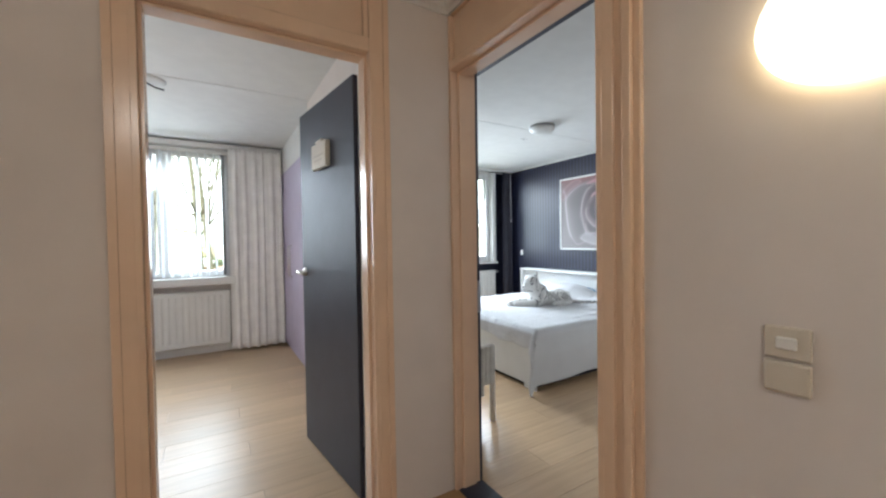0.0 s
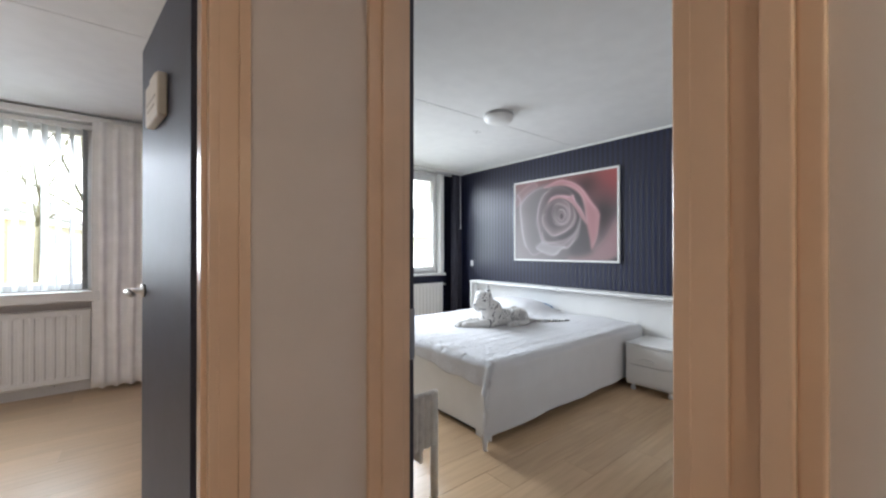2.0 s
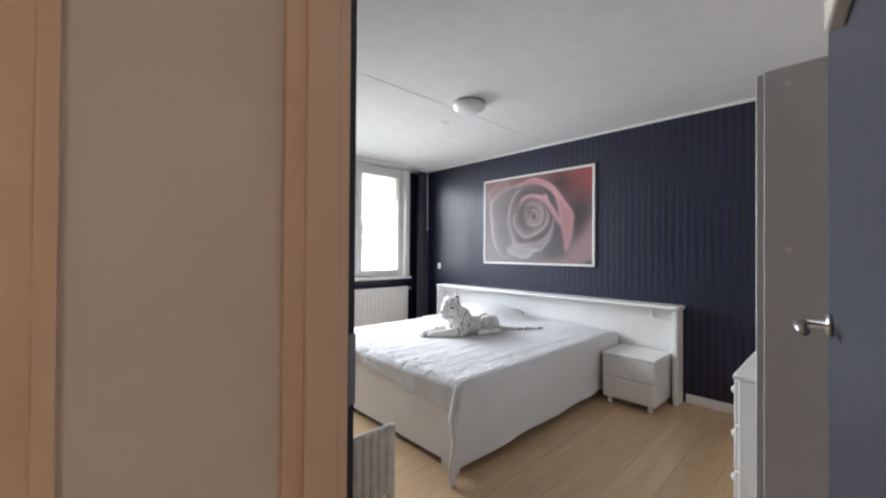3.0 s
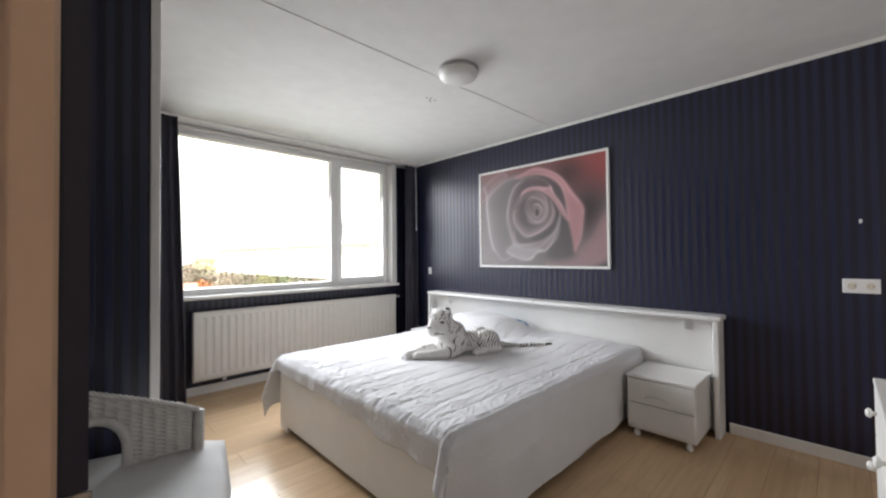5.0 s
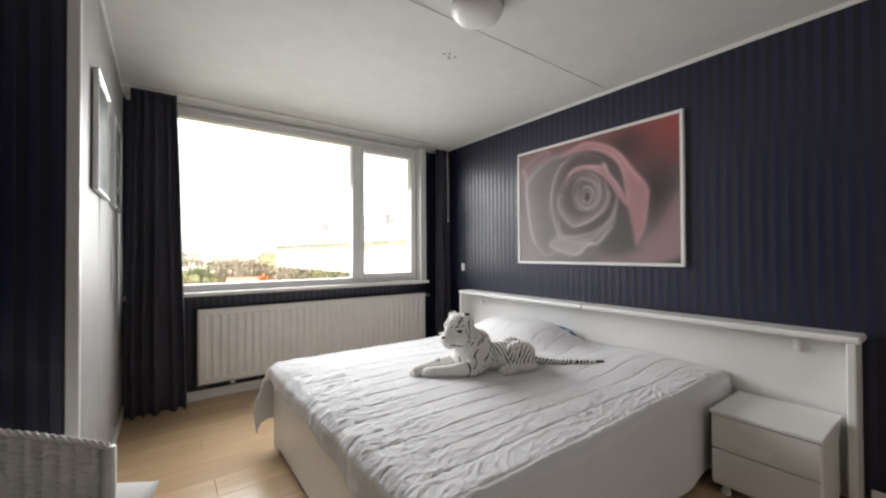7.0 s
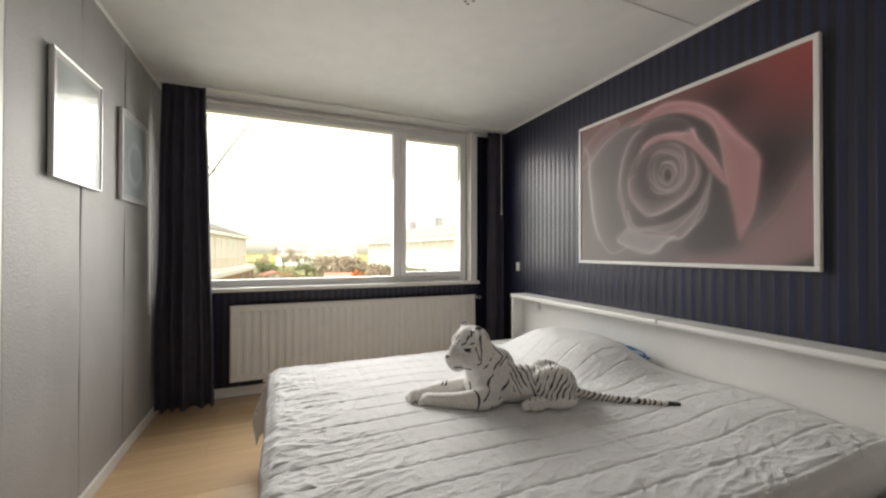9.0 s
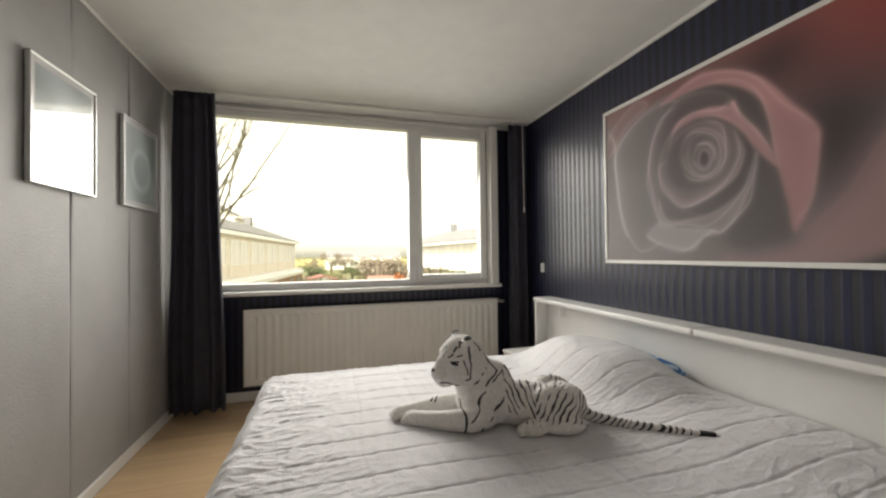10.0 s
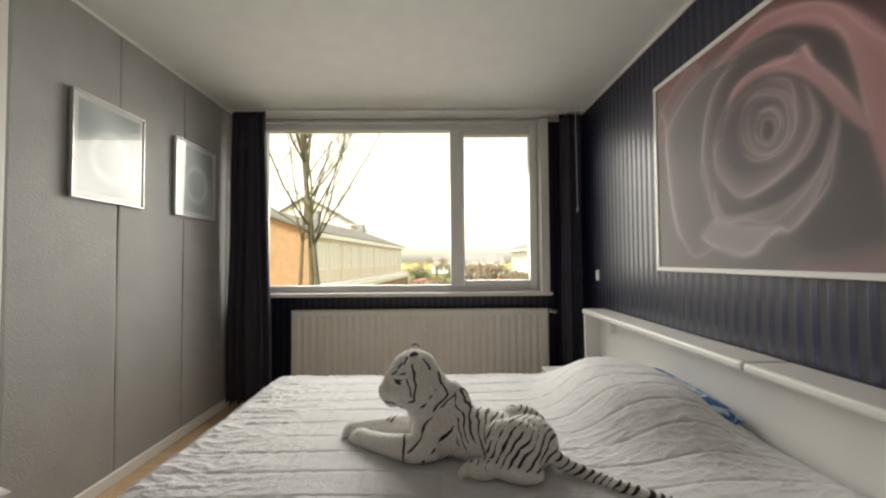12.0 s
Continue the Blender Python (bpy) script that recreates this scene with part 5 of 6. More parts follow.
def picture(name, label, m, w, h, frame_w, depth, mesh, frame_material):
    ob = thing(name, label, "picture", m)
    a, b = w / 2, h / 2
    part("picture_frame", boxes((-a, a, -depth, -0.001, b - frame_w, b), (-a, a, -depth, -0.001, -b, -b + frame_w), (-a, -a + frame_w, -depth, -0.001, -b + frame_w, b - frame_w), (a - frame_w, a, -depth, -0.001, -b + frame_w, b - frame_w), bevel=0.003), frame_material, ob)
    p = new("print", mesh)
    p.parent = ob
    p.matrix_parent_inverse = Matrix.Identity(4)
    p.location = (0, -depth + 0.006, 0)
    return ob


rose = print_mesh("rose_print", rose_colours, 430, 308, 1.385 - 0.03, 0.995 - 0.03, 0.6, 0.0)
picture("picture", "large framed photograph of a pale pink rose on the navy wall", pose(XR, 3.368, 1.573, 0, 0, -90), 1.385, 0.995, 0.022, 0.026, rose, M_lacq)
ring = print_mesh("blue_print", ring_colours, 80, 100, 0.412, 0.488, 0.3, 1.0)
M_alu = mat("satin_aluminium", (0.72, 0.72, 0.72), 0.35, metal=0.9, bump=0, vary=0.03)
for y in (3.962, 4.648):
    picture("picture", "slim framed pale blue print behind glass on the grey closet", pose(XC + 0.004, y, 1.693, 0, 0, 90), 0.430, 0.506, 0.010, 0.022, ring, M_alu)


# ---- sockets, ceiling lamp ----
def socket(name, label, y, z, w, h, holes):
    ob = thing(name, label, "wall socket", pose(XR, y, z, 0, 0, -90))
    part("plate", box(-w / 2, w / 2, -0.011, 0.0015, -h / 2, h / 2, 0.004, 2), M_pvc, ob)
    for x in holes:
        part("well", lathe([(0.019, 0), (0.019, 0.0015), (0.016, 0.002)], 20, m=pose(x, -0.0105, 0, 90)), M_sw, ob, smooth=True)
        part("pin_holes", boxes((x - 0.011, x - 0.007, -0.0135, -0.0115, -0.002, 0.002), (x + 0.007, x + 0.011, -0.0135, -0.0115, -0.002, 0.002)), M_dark, ob)
    return ob


socket("light_switch", "small white switch on the navy wall", 4.878, 1.02, 0.05, 0.08, ())
socket("wall_socket", "white double wall socket on the navy wall", 1.305, 1.006, 0.145, 0.08, (-0.036, 0.036))
hk = thing("wall_hook", "small white hook on the navy wall", "hook", pose(XR, 1.30, 1.36, 0, 0, -90))
part("hook", tube([(0, 0, 0), (0, -0.03, 0), (0, -0.04, 0.014)], 0.006, 8), M_pvc, hk, smooth=True)
lamp2 = thing("ceiling_lamp", "round opal ceiling lamp with a shadowed rim, switched off", "ceiling lamp", pose(3.058, 3.015, CEIL))
# the faint shadow at the lamp's rim, given as a grey ring
part("rim", lathe([(0.125, 0), (0.125, -0.018), (0.112, -0.02)], 40), mat("lamp_rim_shadow", (0.35, 0.35, 0.35), 0.5, bump=0), lamp2, "ring coloured grey as the rim's faint shadow", smooth=True)
part("bowl", lathe([(0.118, -0.012), (0.122, -0.02), (0.122, -0.036), (0.112, -0.052), (0.085, -0.066), (0.045, -0.073), (0.01, -0.075)], 40), M_opal, lamp2, "opal glass bowl", smooth=True)
M_plug = mat("grey_wall_plug", (0.22, 0.21, 0.20), 0.7, bump=0)
mk = thing("ceiling_marks", "small old screw holes in the ceiling", "screw holes", pose(3.235, 3.466, CEIL))
for dx, dy in ((-0.04, 0), (0.0, 0.012), (0.035, -0.006), (-0.015, -0.02), (0.02, 0.025)):
    part("plug", lathe([(0.008, 0.001), (0.008, -0.0015), (0.002, -0.002)], 10, m=pose(dx, dy, 0)), M_plug, mk)

# ---- chest, tall cabinet ----
ch = thing("chest_of_drawers", "white chest of drawers with round knobs", "chest of drawers", pose(2.69, YS, 0))
part("body", box(0.0, 0.675, 0.003, 0.575, 0.0, 0.735, 0.003), M_white, ch)
part("top", box(-0.004, 0.68, 0.002, 0.592, 0.735, 0.753, 0.004, 2), M_white, ch)
for k in range(4):
    z = 0.04 + k * 0.174
    d = part("drawer", box(0.012, 0.663, 0.574, 0.590, z, z + 0.168, 0.003), M_white, ch)
    for x in (0.12, 0.55):
        part("knob", lathe([(0.006, 0), (0.006, 0.010), (0.014, 0.014), (0.015, 0.022), (0.008, 0.027)], 14, m=pose(x, 0.589, z + 0.10, -90)), M_white, d, "round white knob", smooth=True)
cab = thing("tall_cabinet", "tall grey-painted cabinet with plain sides", "cabinet", pose(2.37, YS, 0))
part("side_panel", box(0.0, 0.018, 0.003, 0.465, 0, 1.752, 0.002), M_cab, cab)
part("side_panel", box(0.298, 0.316, 0.003, 0.465, 0, 1.752, 0.002), M_cab, cab)
part("top", box(0.018, 0.298, 0.003, 0.465, 1.732, 1.750), M_cab, cab)
part("door", box(0.004, 0.312, 0.466, 0.484, 0.05, 1.748, 0.002), M_cab, cab)
part("back", box(0.018, 0.298, 0.003, 0.010, 0, 1.732), M_cab, cab)
for z in (0.42, 1.22, 1.70):
    part("screw_cap", lathe([(0.007, 0), (0.007, 0.002), (0.004, 0.003)], 10, m=pose(0, 0.41, z, 0, -90)), M_white, cab, "small white screw cap")


# ---- wicker armchair ----
def wicker_chair():
    ob = thing("wicker_armchair", "wide white wicker armchair with arched arm openings and a cushion", "armchair")
    front_n, front_f = Vector((1.80, 2.27)), Vector((1.71, 3.22))
    x_b = 1.13
    # plan of the shell: near arm, rounded back, far arm
    plan = []
    for k in range(40):
        u = k / 39
        plan.append(front_n.lerp(Vector((x_b + 0.22, 2.25)), u))
    for k in range(1, 24):
        a = radians(-90 - 90 * k / 24)
        plan.append(Vector((x_b + 0.22 + 0.22 * math.cos(a), 2.47 + 0.22 * math.sin(a))))
    for k in range(20):
        plan.append(Vector((x_b, 2.47 + (3.02 - 2.47) * k / 19)))
    for k in range(1, 24):
        a = radians(180 - 90 * k / 24)
        plan.append(Vector((x_b + 0.22 + 0.22 * math.cos(a), 3.02 + 0.22 * math.sin(a))))
    for k in range(40):
        plan.append(Vector((x_b + 0.22, 3.24)).lerp(front_f, k / 39))
    # even steps along it
    seg = [0]
    for a, b in zip(plan, plan[1:]):
        seg.append(seg[-1] + (b - a).length)
    total = seg[-1]

    def at(s):
        s = min(max(s, 0), total)
        k = max(i for i in range(len(seg)) if seg[i] <= s + 1e-9)
        k = min(k, len(plan) - 2)
        f = (s - seg[k]) / max(1e-9, seg[k + 1] - seg[k])
        return plan[k].lerp(plan[k + 1], f)

    def top(s):
        e = min(s, total - s)
        if s < total / 2:
            k = min(1, max(0, (e - 0.28) / 0.36))
            return 0.512 + 0.218 * k * k * (3 - 2 * k)
        return 0.575 + 0.155 * min(1, e / 0.36) ** 0.9
    mid = 0.325         # arch centre from the front post
    aw, atop = 0.09, 0.61

    def in_arch(s, z):
        e = min(s, total - s)
        d = abs(e - mid)
        if d > aw:
            return False
        return z < atop - 0.11 + 0.11 * math.sqrt(max(0, 1 - (d / aw) ** 2))
    ns_, nz_ = 420, 96
    bm = bmesh.new()
    cols = []
    zb = 0.26
    pts = [at(total * i / ns_) for i in range(ns_ + 1)]
    for i in range(ns_ + 1):
        s = total * i / ns_
        p = pts[i]
        d = (pts[min(i + 1, ns_)] - pts[max(i - 1, 0)]).normalized()
        nrm = Vector((-d.y, d.x))
        col = []
        t = top(s)
        rib = s / 0.036
        for j in range(nz_ + 1):
            z = zb + (t - zb) * j / nz_
            w = 0.0062 * math.sin(math.pi * rib) * (1 if j % 4 < 2 else -1)
            w += 0.0075 * abs(math.sin(math.pi * rib))
            col.append(bm.verts.new((p.x + nrm.x * w, p.y + nrm.y * w, z)))
        cols.append(col)
    for i in range(ns_):
        s = total * (i + 0.5) / ns_
        t = top(s)
        for j in range(nz_):
            z = zb + (t - zb) * (j + 0.5) / nz_
            if in_arch(s, z) and z > 0.28:
                continue
            bm.faces.new((cols[i][j], cols[i + 1][j], cols[i + 1][j + 1], cols[i][j + 1]))
    loose = [v for v in bm.verts if not v.link_faces]
    bmesh.ops.delete(bm, geom=loose, context="VERTS")
    sh = part("woven_shell", bm, M_wick, ob, "white woven wicker shell", smooth=True)
    sh.modifiers.new("thickness", "SOLIDIFY").thickness = 0.009
    # plaited rim
    bm = bmesh.new()
    n = 300
    for ph in (0, 2.09, 4.19):
        tube([(*(at(total * k / n) + Vector((0.005 * math.cos(k * 0.8 + ph), 0.005 * math.cos(k * 0.8 + ph)))), top(total * k / n) + 0.002 + 0.005 * math.sin(k * 0.8 + ph)) for k in range(n + 1)], 0.0055, 6, bm)
    part("plaited_rim", bm, M_wick, ob, smooth=True)
    for side in (0, 1):
        row = []
        for k in range(41):
            a = math.pi * k / 40
            e = mid - (aw + 0.008) * math.cos(a)
            z = (atop - 0.11) + 0.118 * math.sin(a)
            p = at(e if side == 0 else total - e)
            row.append((p.x, p.y, z))
        p0, p1 = row[0], row[-1]
        row = [(p0[0], p0[1], 0.2)] + row + [(p1[0], p1[1], 0.2)]
        part("arch_border", tube(row, 0.016, 8), M_wick, ob, smooth=True)
    for p in (front_n, front_f, Vector((x_b + 0.06, 2.36)), Vector((x_b + 0.06, 3.13))):
        front = p in (front_n, front_f)
        part("leg", tube([(p.x, p.y, 0), (p.x, p.y, 0.25), (p.x, p.y, (0.515 if p is front_n else 0.575) if front else 0.6)], 0.019, 10), M_wick, ob, smooth=True)
    part("seat_frame", box(1.20, 1.74, 2.31, 3.18, 0.27, 0.31, 0.01, 2), M_wick, ob)
    part("apron", box(1.735, 1.755, 2.30, 3.20, 0.16, 0.31, 0.005), M_wick, ob)
    return ob


wicker_chair()
pillow("seat_cushion", "pale grey cushion lying on the wicker armchair", pose(1.44, 3.00, 0.378, 0, 2, -14), 0.32, 0.46, 0.056, mat("pale_grey_cotton", (0.60, 0.60, 0.59), 0.9, bump=0.15, bump_scale=300))

# ---- outside ----
GZ = -2.9
M_ground = mat("rough_grass", (0.15, 0.15, 0.065), 0.95, bump=0.4, bump_scale=3, noise_scale=0.35, vary=0.5)
M_brick = mat("orange_brick", (0.36, 0.22, 0.125), 0.85, bump=0.1, bump_scale=12, noise_scale=3, vary=0.12)
# far panes made pale: the glare that washes them out is in the colour
M_ppane = mat("washed_out_pane", (0.72, 0.69, 0.66), 0.4, bump=0, vary=0.12)
M_cream = mat("cream_facade", (0.84, 0.80, 0.75), 0.8, bump=0.05, noise_scale=2, vary=0.08)
M_roof = mat("grey_roof_tiles", (0.24, 0.235, 0.25), 0.8, bump=0.3, bump_scale=8, noise_scale=3, vary=0.2)
M_tile = mat("brown_grey_roof_tiles", (0.16, 0.155, 0.155), 0.85, bump=0.3, bump_scale=8, noise_scale=3, vary=0.2)
M_beige = mat("beige_facade", (0.72, 0.65, 0.56), 0.8, bump=0.05, noise_scale=2, vary=0.1)
M_red = mat("red_roof_felt", (0.38, 0.17, 0.14), 0.8, bump=0.2, bump_scale=8, vary=0.15)
M_wood = mat("weathered_wood", (0.36, 0.25, 0.15), 0.85, bump=0.2, bump_scale=10, vary=0.2)
M_bark = mat("bark", (0.13, 0.115, 0.08), 0.95, bump=0.4, bump_scale=30, vary=0.25)
M_twig = mat("bare_twigs", (0.26, 0.21, 0.165), 0.95, bump=0, vary=0.3)
M_leaf = mat("evergreen_leaves", (0.105, 0.125, 0.06), 0.8, bump=0, noise_scale=2, vary=0.4)
M_olive = mat("olive_shrub_leaves", (0.22, 0.21, 0.10), 0.85, bump=0, noise_scale=2, vary=0.35)
M_rust = mat("rusty_leaves", (0.36, 0.13, 0.05), 0.85, bump=0, noise_scale=2, vary=0.3)
M_field = mat("yellow_field", (0.50, 0.44, 0.16), 0.9, bump=0, noise_scale=0.05, vary=0.2)
M_wpane = mat("far_window_glass", (0.20, 0.19, 0.18), 0.4, bump=0, vary=0.1)
bm = bmesh.new()
bmesh.ops.create_grid(bm, x_segments=60, y_segments=60, size=1500)
for v in bm.verts:
    d = math.hypot(v.co.x, v.co.y)
    v.co.z = 0.25 * noise.noise((v.co.x * 0.02, v.co.y * 0.02, 0)) if d > 90 else 0
ground = structure("ground", bm, M_ground, "rough winter grass behind the houses", "ground")
ground.location.z = GZ
structure("field", box(-160, 160, 170, 420, GZ - 0.1, GZ + 0.35), M_field, "yellow flowering field far off", "field")
# the house's own outer wall, below and above the storey
structure("house_wall", boxes((-2.1, XR + 0.2, YN - 0.3, YN, GZ, -0.25), (-2.1, XR + 0.2, YN - 0.3, YN, CEIL + 0.2, CEIL + 0.8)), M_brick, "brick outer wall of the house", "wall")


def roof_prism(bm, x0, x1, y0, y1, z0, z1, over=0.35):
    """A pitched roof with its ridge along y and some thickness."""
    xm_ = 0.5 * (x0 + x1)
    for a, b in ((x0 - over, xm_), (x1 + over, xm_)):
        vs = [bm.verts.new(p) for p in ((a, y0 - over, z0 - over * (z1 - z0) / (xm_ - x0)), (b, y0 - over, z1), (b, y1 + over, z1), (a, y1 + over, z0 - over * (z1 - z0) / (xm_ - x0)))]
        up = [bm.verts.new(v.co + Vector((0, 0, 0.14))) for v in vs]
        for k in range(4):
            bm.faces.new((vs[k], vs[(k + 1) % 4], up[(k + 1) % 4], up[k]))
        bm.faces.new(vs[::-1]); bm.faces.new(up)
    bmesh.ops.recalc_face_normals(bm, faces=bm.faces)


def house(name, label, m, w, d, eave, ridge, units, wall, roof, storeys=2, chimneys=(), gable_wall=None, glass=None):
    """A house with its facade at x = 0 facing +x, running along y for d, w deep; heights over the ground."""
    ob = thing(name, label, "house", m)
    part("wall", box(-w, 0, 0, d, 0, eave), wall, ob)
    bm = bmesh.new()
    for y in (0.0, d - 0.2):
        vs = [bm.verts.new(p) for p in ((-w, y, eave), (0, y, eave), (-w / 2, y, ridge - 0.05), (-w, y + 0.2, eave), (0, y + 0.2, eave), (-w / 2, y + 0.2, ridge - 0.05))]
        for f in ((0, 1, 2), (5, 4, 3), (0, 3, 4, 1), (1, 4, 5, 2), (2, 5, 3, 0)):
            bm.faces.new([vs[k] for k in f])
        part("gable", bm, gable_wall or wall, ob)
        bm = bmesh.new()
    bm.free()
    if gable_wall:
        part("end_wall", box(-w, 0.0, -0.06, 0.0, 0, eave), gable_wall, ob, "orange brick end wall")
    bm = bmesh.new()
    roof_prism(bm, -w, 0, 0, d, eave, ridge)
    rf = part("roof", bm, roof, ob)
    for y in chimneys:
        part("chimney", box(-w / 2 - 0.3, -w / 2 + 0.3, y, y + 0.6, ridge - 0.4, ridge + 0.9), M_roof, rf)
    part("fascia", box(-0.02, 0.38, -0.3, d + 0.3, eave - 0.28, eave - 0.06), M_pvc, ob, "white fascia and gutter")
    u = d / units
    for k in range(units):
        for s in range(storeys):
            z = 0.9 + s * 2.75
            for a, b in ((0.10, 0.46), (0.54, 0.90)):
                y0, y1 = u * (k + a), u * (k + b)
                wd = part("window", boxes((0.0, 0.05, y0, y1, z - 0.06, z), (0.0, 0.05, y0, y1, z + 1.3, z + 1.37), (0.0, 0.05, y0, y0 + 0.07, z, z + 1.3), (0.0, 0.05, y1 - 0.07, y1, z, z + 1.3), (0.0, 0.05, 0.5 * (y0 + y1) - 0.035, 0.5 * (y0 + y1) + 0.035, z, z + 1.3)), M_pvc, ob)
                part("pane", box(0.0, 0.025, y0 + 0.07, y1 - 0.07, z, z + 1.3), glass or M_wpane, wd)
        part("spandrel", box(0.0, 0.03, u * k + 0.15, u * (k + 1) - 0.15, 2.9, 3.5), M_beige if wall is M_beige else M_cream, ob, "pale panel under the upper windows")
    part("canopy", box(0.0, 0.75, 0.4, d - 0.2, 2.72, 2.86), M_pvc, ob, "white canopy above the ground floor")
    return ob


house("terraced_house", "row of brick houses with a grey pitched roof and white trim", pose(-3.03, 21.6, GZ, 0, 0, -6), 8.0, 22.3, 5.54, 7.0, 6, M_beige, M_tile, 2, (9.0, 20.5), M_brick, M_ppane)
house("house", "taller house with a dark roof behind the terrace", pose(-6.5, 45.0, GZ, 0, 0, 0), 10.0, 9.0, 8.3, 11.2, 2, M_cream, M_tile, 3, ())
ext = thing("annex", "low brick annex with a white flat-roof edge", "annex", pose(-3.03, 21.6, GZ, 0, 0, -6))
part("wall", box(0.05, 1.1, 0.3, 20.0, 0, 2.42), M_brick, ext)
part("roof_edge", box(0.0, 1.25, 0.2, 20.15, 2.425, 2.70), M_pvc, ext, "white flat-roof edge")
for k in range(6):
    part("window", box(1.09, 1.14, 1.2 + 3.2 * k, 2.8 + 3.2 * k, 0.9, 2.2), M_wpane, ext)
house("terraced_house", "row of pale houses with a low grey roof across the gardens", pose(11.6, 45.0, GZ, 0, 0, 186.3), 8.0, 27.0, 5.2, 6.5, 5, M_cream, M_roof, 2, (3.0, 9.0, 15.0, 20.0), None, M_ppane)
house("house", "far white house with a grey roof", pose(9.0, 95.0, GZ, 0, 0, 265), 8.0, 10.0, 3.6, 5.6, 2, M_cream, M_roof, 1, ())
house("house", "far pale house beyond the gardens", pose(2.0, 120.0, GZ, 0, 0, 275), 8.0, 12.0, 3.6, 5.6, 2, M_cream, M_roof, 1, ())


def shed(label, m, w, d, h, ridge, wall, roof):
    ob = thing("garden_shed", label, "shed", m, group="garden sheds")
    part("wall", box(-w / 2, w / 2, -d / 2, d / 2, 0, h), wall, ob)
    bm = bmesh.new()
    if ridge:
        roof_prism(bm, -w / 2, w / 2, -d / 2, d / 2, h, h + ridge, 0.15)
        g = bmesh.new()
        for y in (-d / 2, d / 2 - 0.06):
            vs = [g.verts.new(p) for p in ((-w / 2, y, h), (w / 2, y, h), (0, y, h + ridge), (-w / 2, y + 0.06, h), (w / 2, y + 0.06, h), (0, y + 0.06, h + ridge))]
            for f in ((0, 1, 2), (5, 4, 3), (0, 3, 4, 1), (1, 4, 5, 2), (2, 5, 3, 0)):
                g.faces.new([vs[k] for k in f])
            part("gable", g, M_pvc, ob, "white boarded gable")
            g = bmesh.new()
        g.free()
    else:
        add_box(bm, -w / 2 - 0.15, w / 2 + 0.15, -d / 2 - 0.15, d / 2 + 0.15, h, h + 0.16, 0.02)
    part("roof", bm, roof, ob)
    part("door", box(-0.4, 0.4, -d / 2 - 0.03, -d / 2, 0, min(1.9, h - 0.1)), M_wood, ob)
    return ob


shed("wooden garden shed with a red felt roof", pose(6.9, 35.0, GZ, 0, 0, 80), 1.7, 1.9, 1.75, 0.4, M_wood, M_red)
shed("low brick garage with a dark flat roof", pose(8.0, 25.8, GZ, 0, 0, -12), 3.4, 4.5, 2.2, 0, M_brick, M_roof)
shed("small shed with a white boarded gable", pose(9.8, 21.0, GZ, 0, 0, -25), 2.0, 3.0, 1.95, 0.75, M_wood, M_roof)
shed("low garden shed with a pale roof", pose(1.8, 46.0, GZ, 0, 0, 10), 2.6, 2.6, 1.5, 0.35, M_wood, M_red)


def bush(name, label, category, x, y, r, h, n, material, seed, trunk=0.0, size=0.22):
    """A clump of many small leaf faces round branching stems, uneven in outline."""
    rng = random.Random(seed)
    ob = thing(name, label, category, pose(x, y, GZ))
    bm = bmesh.new()
    for k in range(7):
        a = rng.uniform(0, 6.28)
        b = Vector((0.5 * r * math.cos(a), 0.5 * r * math.sin(a), trunk + 0.75 * h))
        tube([(0.06 * math.cos(a), 0.06 * math.sin(a), 0), (0.2 * b.x, 0.2 * b.y, trunk + 0.2 * h), tuple(b)], 0.02 * h + 0.02, 5, bm, [1, 0.6, 0.2])
    part("trunk", bm, M_bark, ob)
    bm = bmesh.new()
    lumps = [(rng.uniform(-0.6, 0.6) * r, rng.uniform(-0.6, 0.6) * r, trunk + h * rng.uniform(0.3, 0.75), rng.uniform(0.3, 0.55)) for _ in range(9)]
    for k in range(n):
        lx, ly, lz, lr = lumps[k % 9]
        d = Vector((rng.gauss(0, 1), rng.gauss(0, 1), rng.gauss(0, 1))).normalized() * (rng.random() ** 0.45)
        c = Vector((lx + d.x * lr * r, ly + d.y * lr * r, lz + d.z * lr * 0.55 * h))
        if c.z < 0.02:
            c.z = 0.05
        q = Euler((rng.uniform(0, 6), rng.uniform(0, 6), rng.uniform(0, 6))).to_matrix()
        s = size * rng.uniform(0.5, 1.2)
        bm.faces.new([bm.verts.new(c + q @ Vector(p) * s) for p in ((-0.5, 0, 0), (0, -0.22, 0), (0.5, 0, 0.1), (0, 0.22, 0))])
    part("crown", bm, material, ob)
    return ob


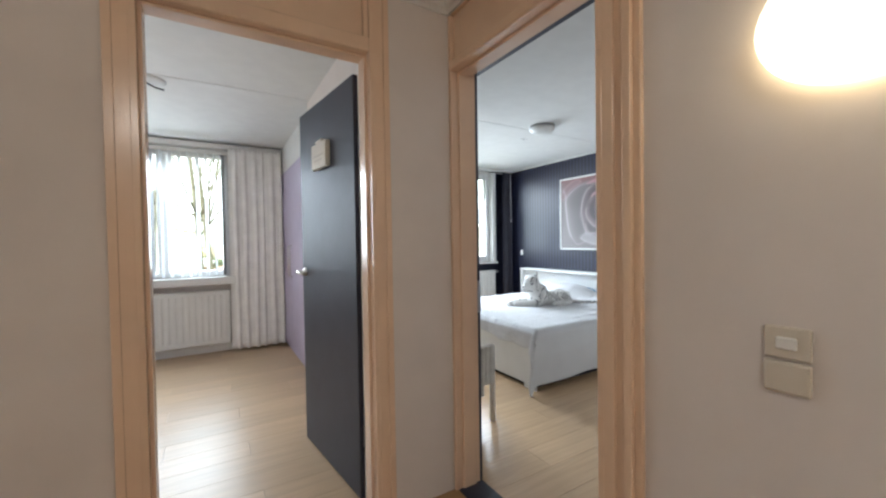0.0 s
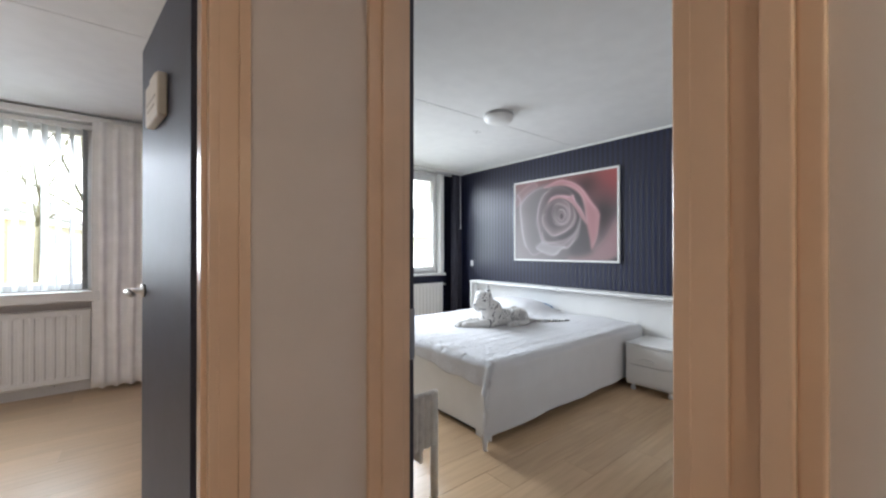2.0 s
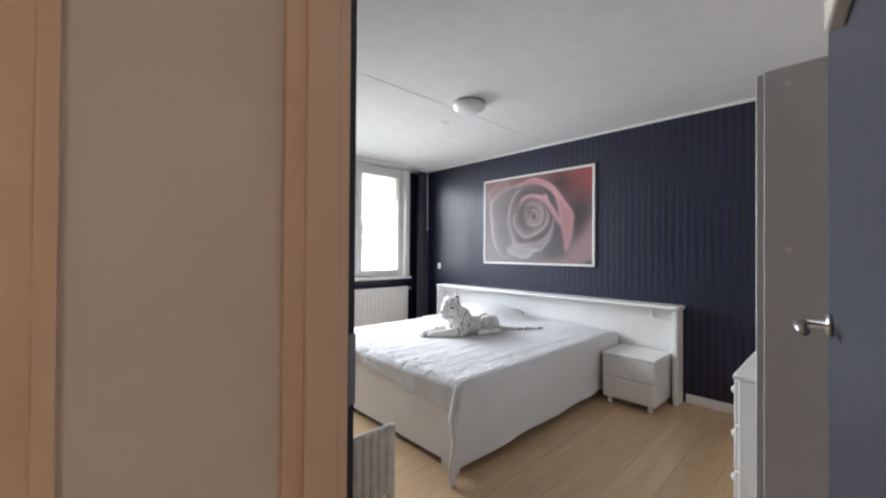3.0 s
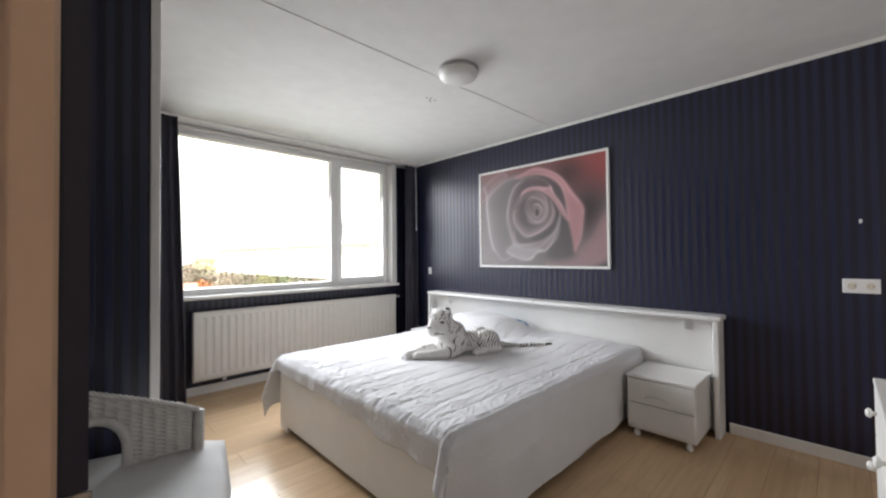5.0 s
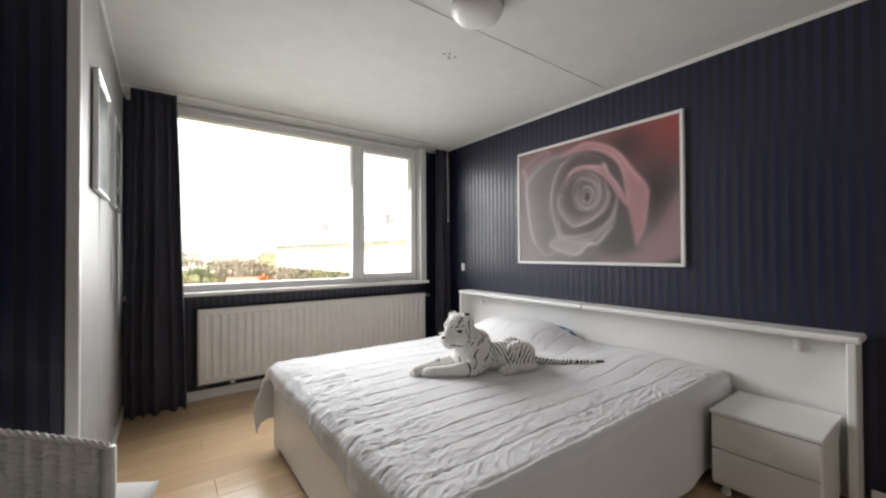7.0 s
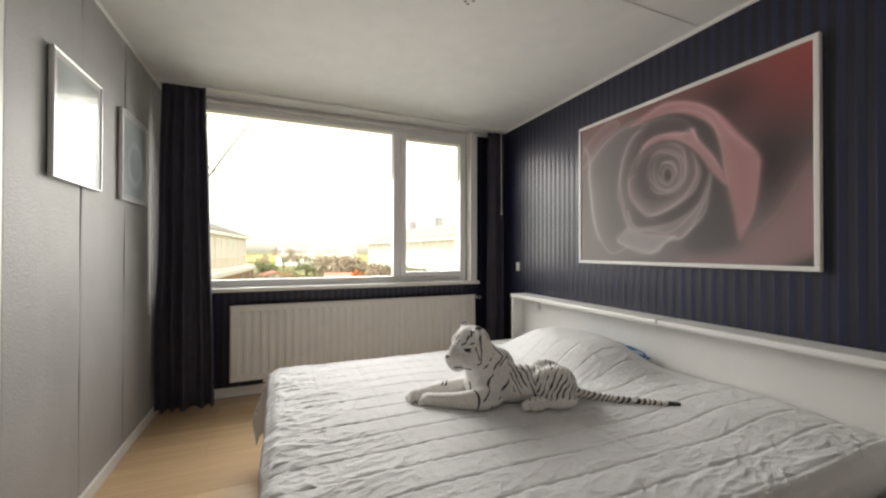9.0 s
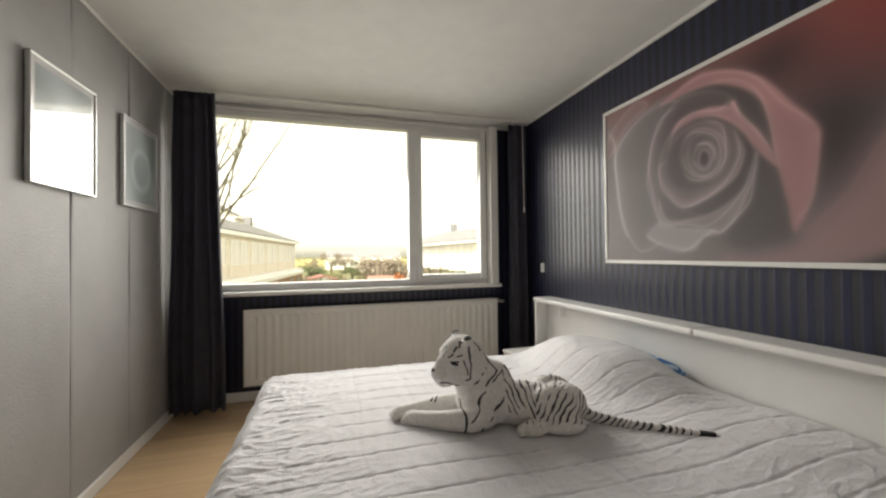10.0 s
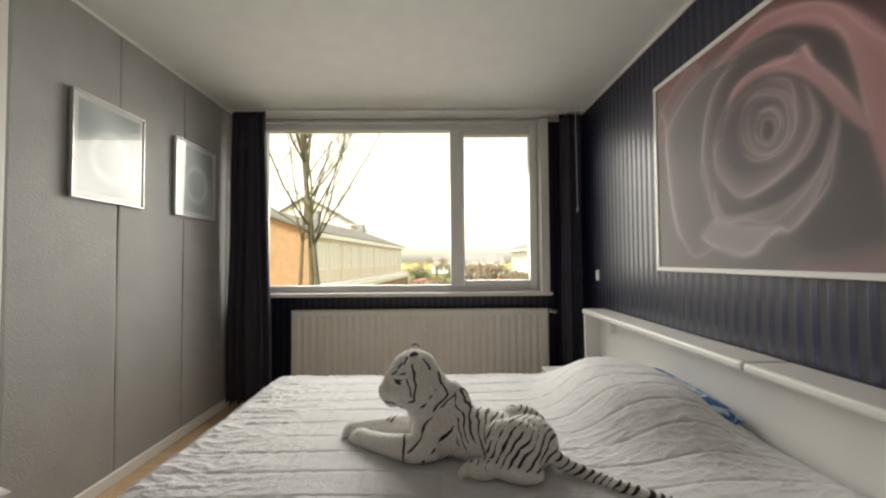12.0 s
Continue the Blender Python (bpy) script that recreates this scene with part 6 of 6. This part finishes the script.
rng = random.Random(12)
for k in range(64):
    a, d = radians(-14 + 50 * (k + rng.random()) / 64), rng.uniform(17, 55)
    x, y = 2.5 + d * math.sin(a), 2 + d * math.cos(a)
    if x < 0.5 or x > 10.2 or (4.5 < x < 12 and 19 < y < 29):
        continue
    near = d < 30
    bush("bush", "winter garden bush, part green and part bare", "bush", x, y, rng.uniform(0.9, 1.9), rng.uniform(0.9, 1.9 if near else 2.4), 420, rng.choice((M_leaf, M_twig, M_twig, M_olive)), 40 + k)
for k, (x, y, r, h, n, mt, tr) in enumerate(((9.5, 40.0, 1.9, 3.4, 1300, M_twig, 0.6), (10.6, 37.0, 1.6, 2.8, 1000, M_twig, 0.5), (3.0, 85.0, 3.0, 4.2, 700, M_twig, 1.4), (6.0, 90.0, 3.0, 3.6, 600, M_twig, 1.4), (7.6, 46.0, 2.4, 3.0, 900, M_twig, 0.8), (9.6, 49.0, 2.6, 3.4, 900, M_twig, 0.8), (6.0, 62.0, 2.4, 2.4, 600, M_leaf, 0.6), (9.4, 38.0, 0.9, 1.8, 420, M_rust, 0.8), (-1.0, 75.0, 2.6, 3.2, 600, M_twig, 1.0), (9.9, 33.0, 1.3, 2.6, 600, M_twig, 0.6), (9.0, 70.0, 3.2, 3.6, 700, M_twig, 1.0), (0.5, 60.0, 2.4, 2.6, 600, M_leaf, 0.5))):
    bush("tree", "far garden tree with a thin winter crown", "tree", x, y, r, h, n, mt, 90 + k, tr, 0.34)
for k in range(6):
    bush("hedge", "low clipped green hedge between gardens", "hedge", 11.4 + 0.28 * k, 39.0 - 2.6 * k, 1.4, 3.3, 900, (M_olive, M_leaf, M_twig)[k % 3], 140 + k)


rng = random.Random(77)
for k in range(30):
    x, y = rng.uniform(-0.2, 8.8), rng.uniform(40, 64)
    bush("bush", "olive and brown winter bush in the gardens", "bush", x, y, rng.uniform(1.0, 2.0), rng.uniform(0.9, 1.9), 380, (M_olive, M_twig, M_olive, M_leaf, M_twig)[k % 5], 300 + k, 0.0, 0.30)


def bare_tree(label, x, y, stems, seed):
    """A leafless tree: stems, limbs and twigs that taper and fork."""
    rng = random.Random(seed)
    ob = thing("tree", label, "tree", pose(x, y, GZ))

    def limb(bm, p, d, length, r, depth):
        n = 6
        pts, tp = [p], [1.0]
        q = Vector(p)
        dd = d.normalized()
        for k in range(n):
            dd = (dd + Vector((rng.uniform(-1, 1), rng.uniform(-1, 1), rng.uniform(-0.4, 0.9))) * (0.05 if depth == 0 else 0.16)).normalized()
            q = q + dd * length / n
            pts.append(q.copy()); tp.append(1 - 0.72 * (k + 1) / n)
        tube([tuple(v) for v in pts], r, 7 if depth == 0 else 5, bm, tp)
        if depth >= 3:
            return
        for k in range((13, 6, 4)[depth]):
            t = rng.uniform(0.45 if depth == 0 else 0.25, 0.98)
            i = min(int(t * n), n - 1)
            base = pts[i].lerp(pts[i + 1], t * n - i)
            a = rng.uniform(0, 6.28)
            axis = (pts[i + 1] - pts[i]).normalized()
            side = axis.orthogonal().normalized()
            side = Matrix.Rotation(a, 3, axis) @ side
            nd = axis * rng.uniform(0.5, 0.9) + side * rng.uniform(0.45, 0.8) + Vector((0, 0, 0.25))
            limb(bm, base, nd, length * rng.uniform(0.28, 0.46), r * (1 - 0.7 * t) * 0.52, depth + 1)
    for dx, dy, lean in stems:
        bm = bmesh.new()
        limb(bm, Vector((dx, dy, 0)), Vector(lean), 9.2, 0.095, 0)
        part("stem", bm, M_bark, ob, smooth=True)
    return ob


bare_tree("tall leafless garden tree with several mossy stems", 0.25, 12.2, ((-0.08, 0, (-0.045, 0.02, 1)), (0.10, 0.05, (-0.03, 0.0, 1))), 21)
bare_tree("leafless street tree seen through the blinds", -1.6, 15.0, ((0, 0, (0.03, 0, 1)),), 5)

# ---- floor boards, last ----
def boards(x0, x1, y0, y1, material, owner, skip=()):
    """Laminate boards along x in staggered rows, one object each on shared meshes."""
    w, ln = 0.192, 1.285
    meshes = {}

    def board(length, width):
        key = (round(length, 3), round(width, 3))
        if key not in meshes:
            bm = bmesh.new()
            add_box(bm, 0, length - 0.0008, 0, width - 0.0008, -0.011, 0)
            top = [e for e in bm.edges if all(v.co.z > -0.001 for v in e.verts)]
            bmesh.ops.bevel(bm, geom=top, offset=0.0008, segments=1, affect="EDGES")
            me = bpy.data.meshes.new("board")
            bm.to_mesh(me); bm.free()
            me.materials.append(material)
            meshes[key] = me
        return meshes[key]
    r, y = 0, y0
    while y < y1 - 0.01:
        wd = min(w, y1 - y)
        x = x0 - (r * 0.437) % ln
        while x < x1 - 0.01:
            a, b = max(x, x0), min(x + ln, x1)
            if b - a > 0.03:
                ob = new("board", board(b - a, wd))
                ob.parent = owner
                ob.location = (a, y, 0)
            x += ln
        y += w
        r += 1


fl1 = thing("floor_bedroom", "pale maple laminate floor of the bedroom", "floor", kind="structure")
boards(XB1, XR, YS, YW, M_floor, fl1)
boards(XN, XB1, YA1 + 0.012, YC, M_floor, fl1)
fl2 = thing("floor_small_room", "pale maple laminate floor of the small room", "floor", kind="structure")
boards(XL, XP + 0.02, YA1 - 0.03, YW, M_sfloor, fl2)
fl3 = thing("floor_hall", "warm brown laminate floor of the hall", "floor", kind="structure")
boards(-1.9, XB0 + 0.012, -2.0, YA0 + 0.12, M_hfloor, fl3)
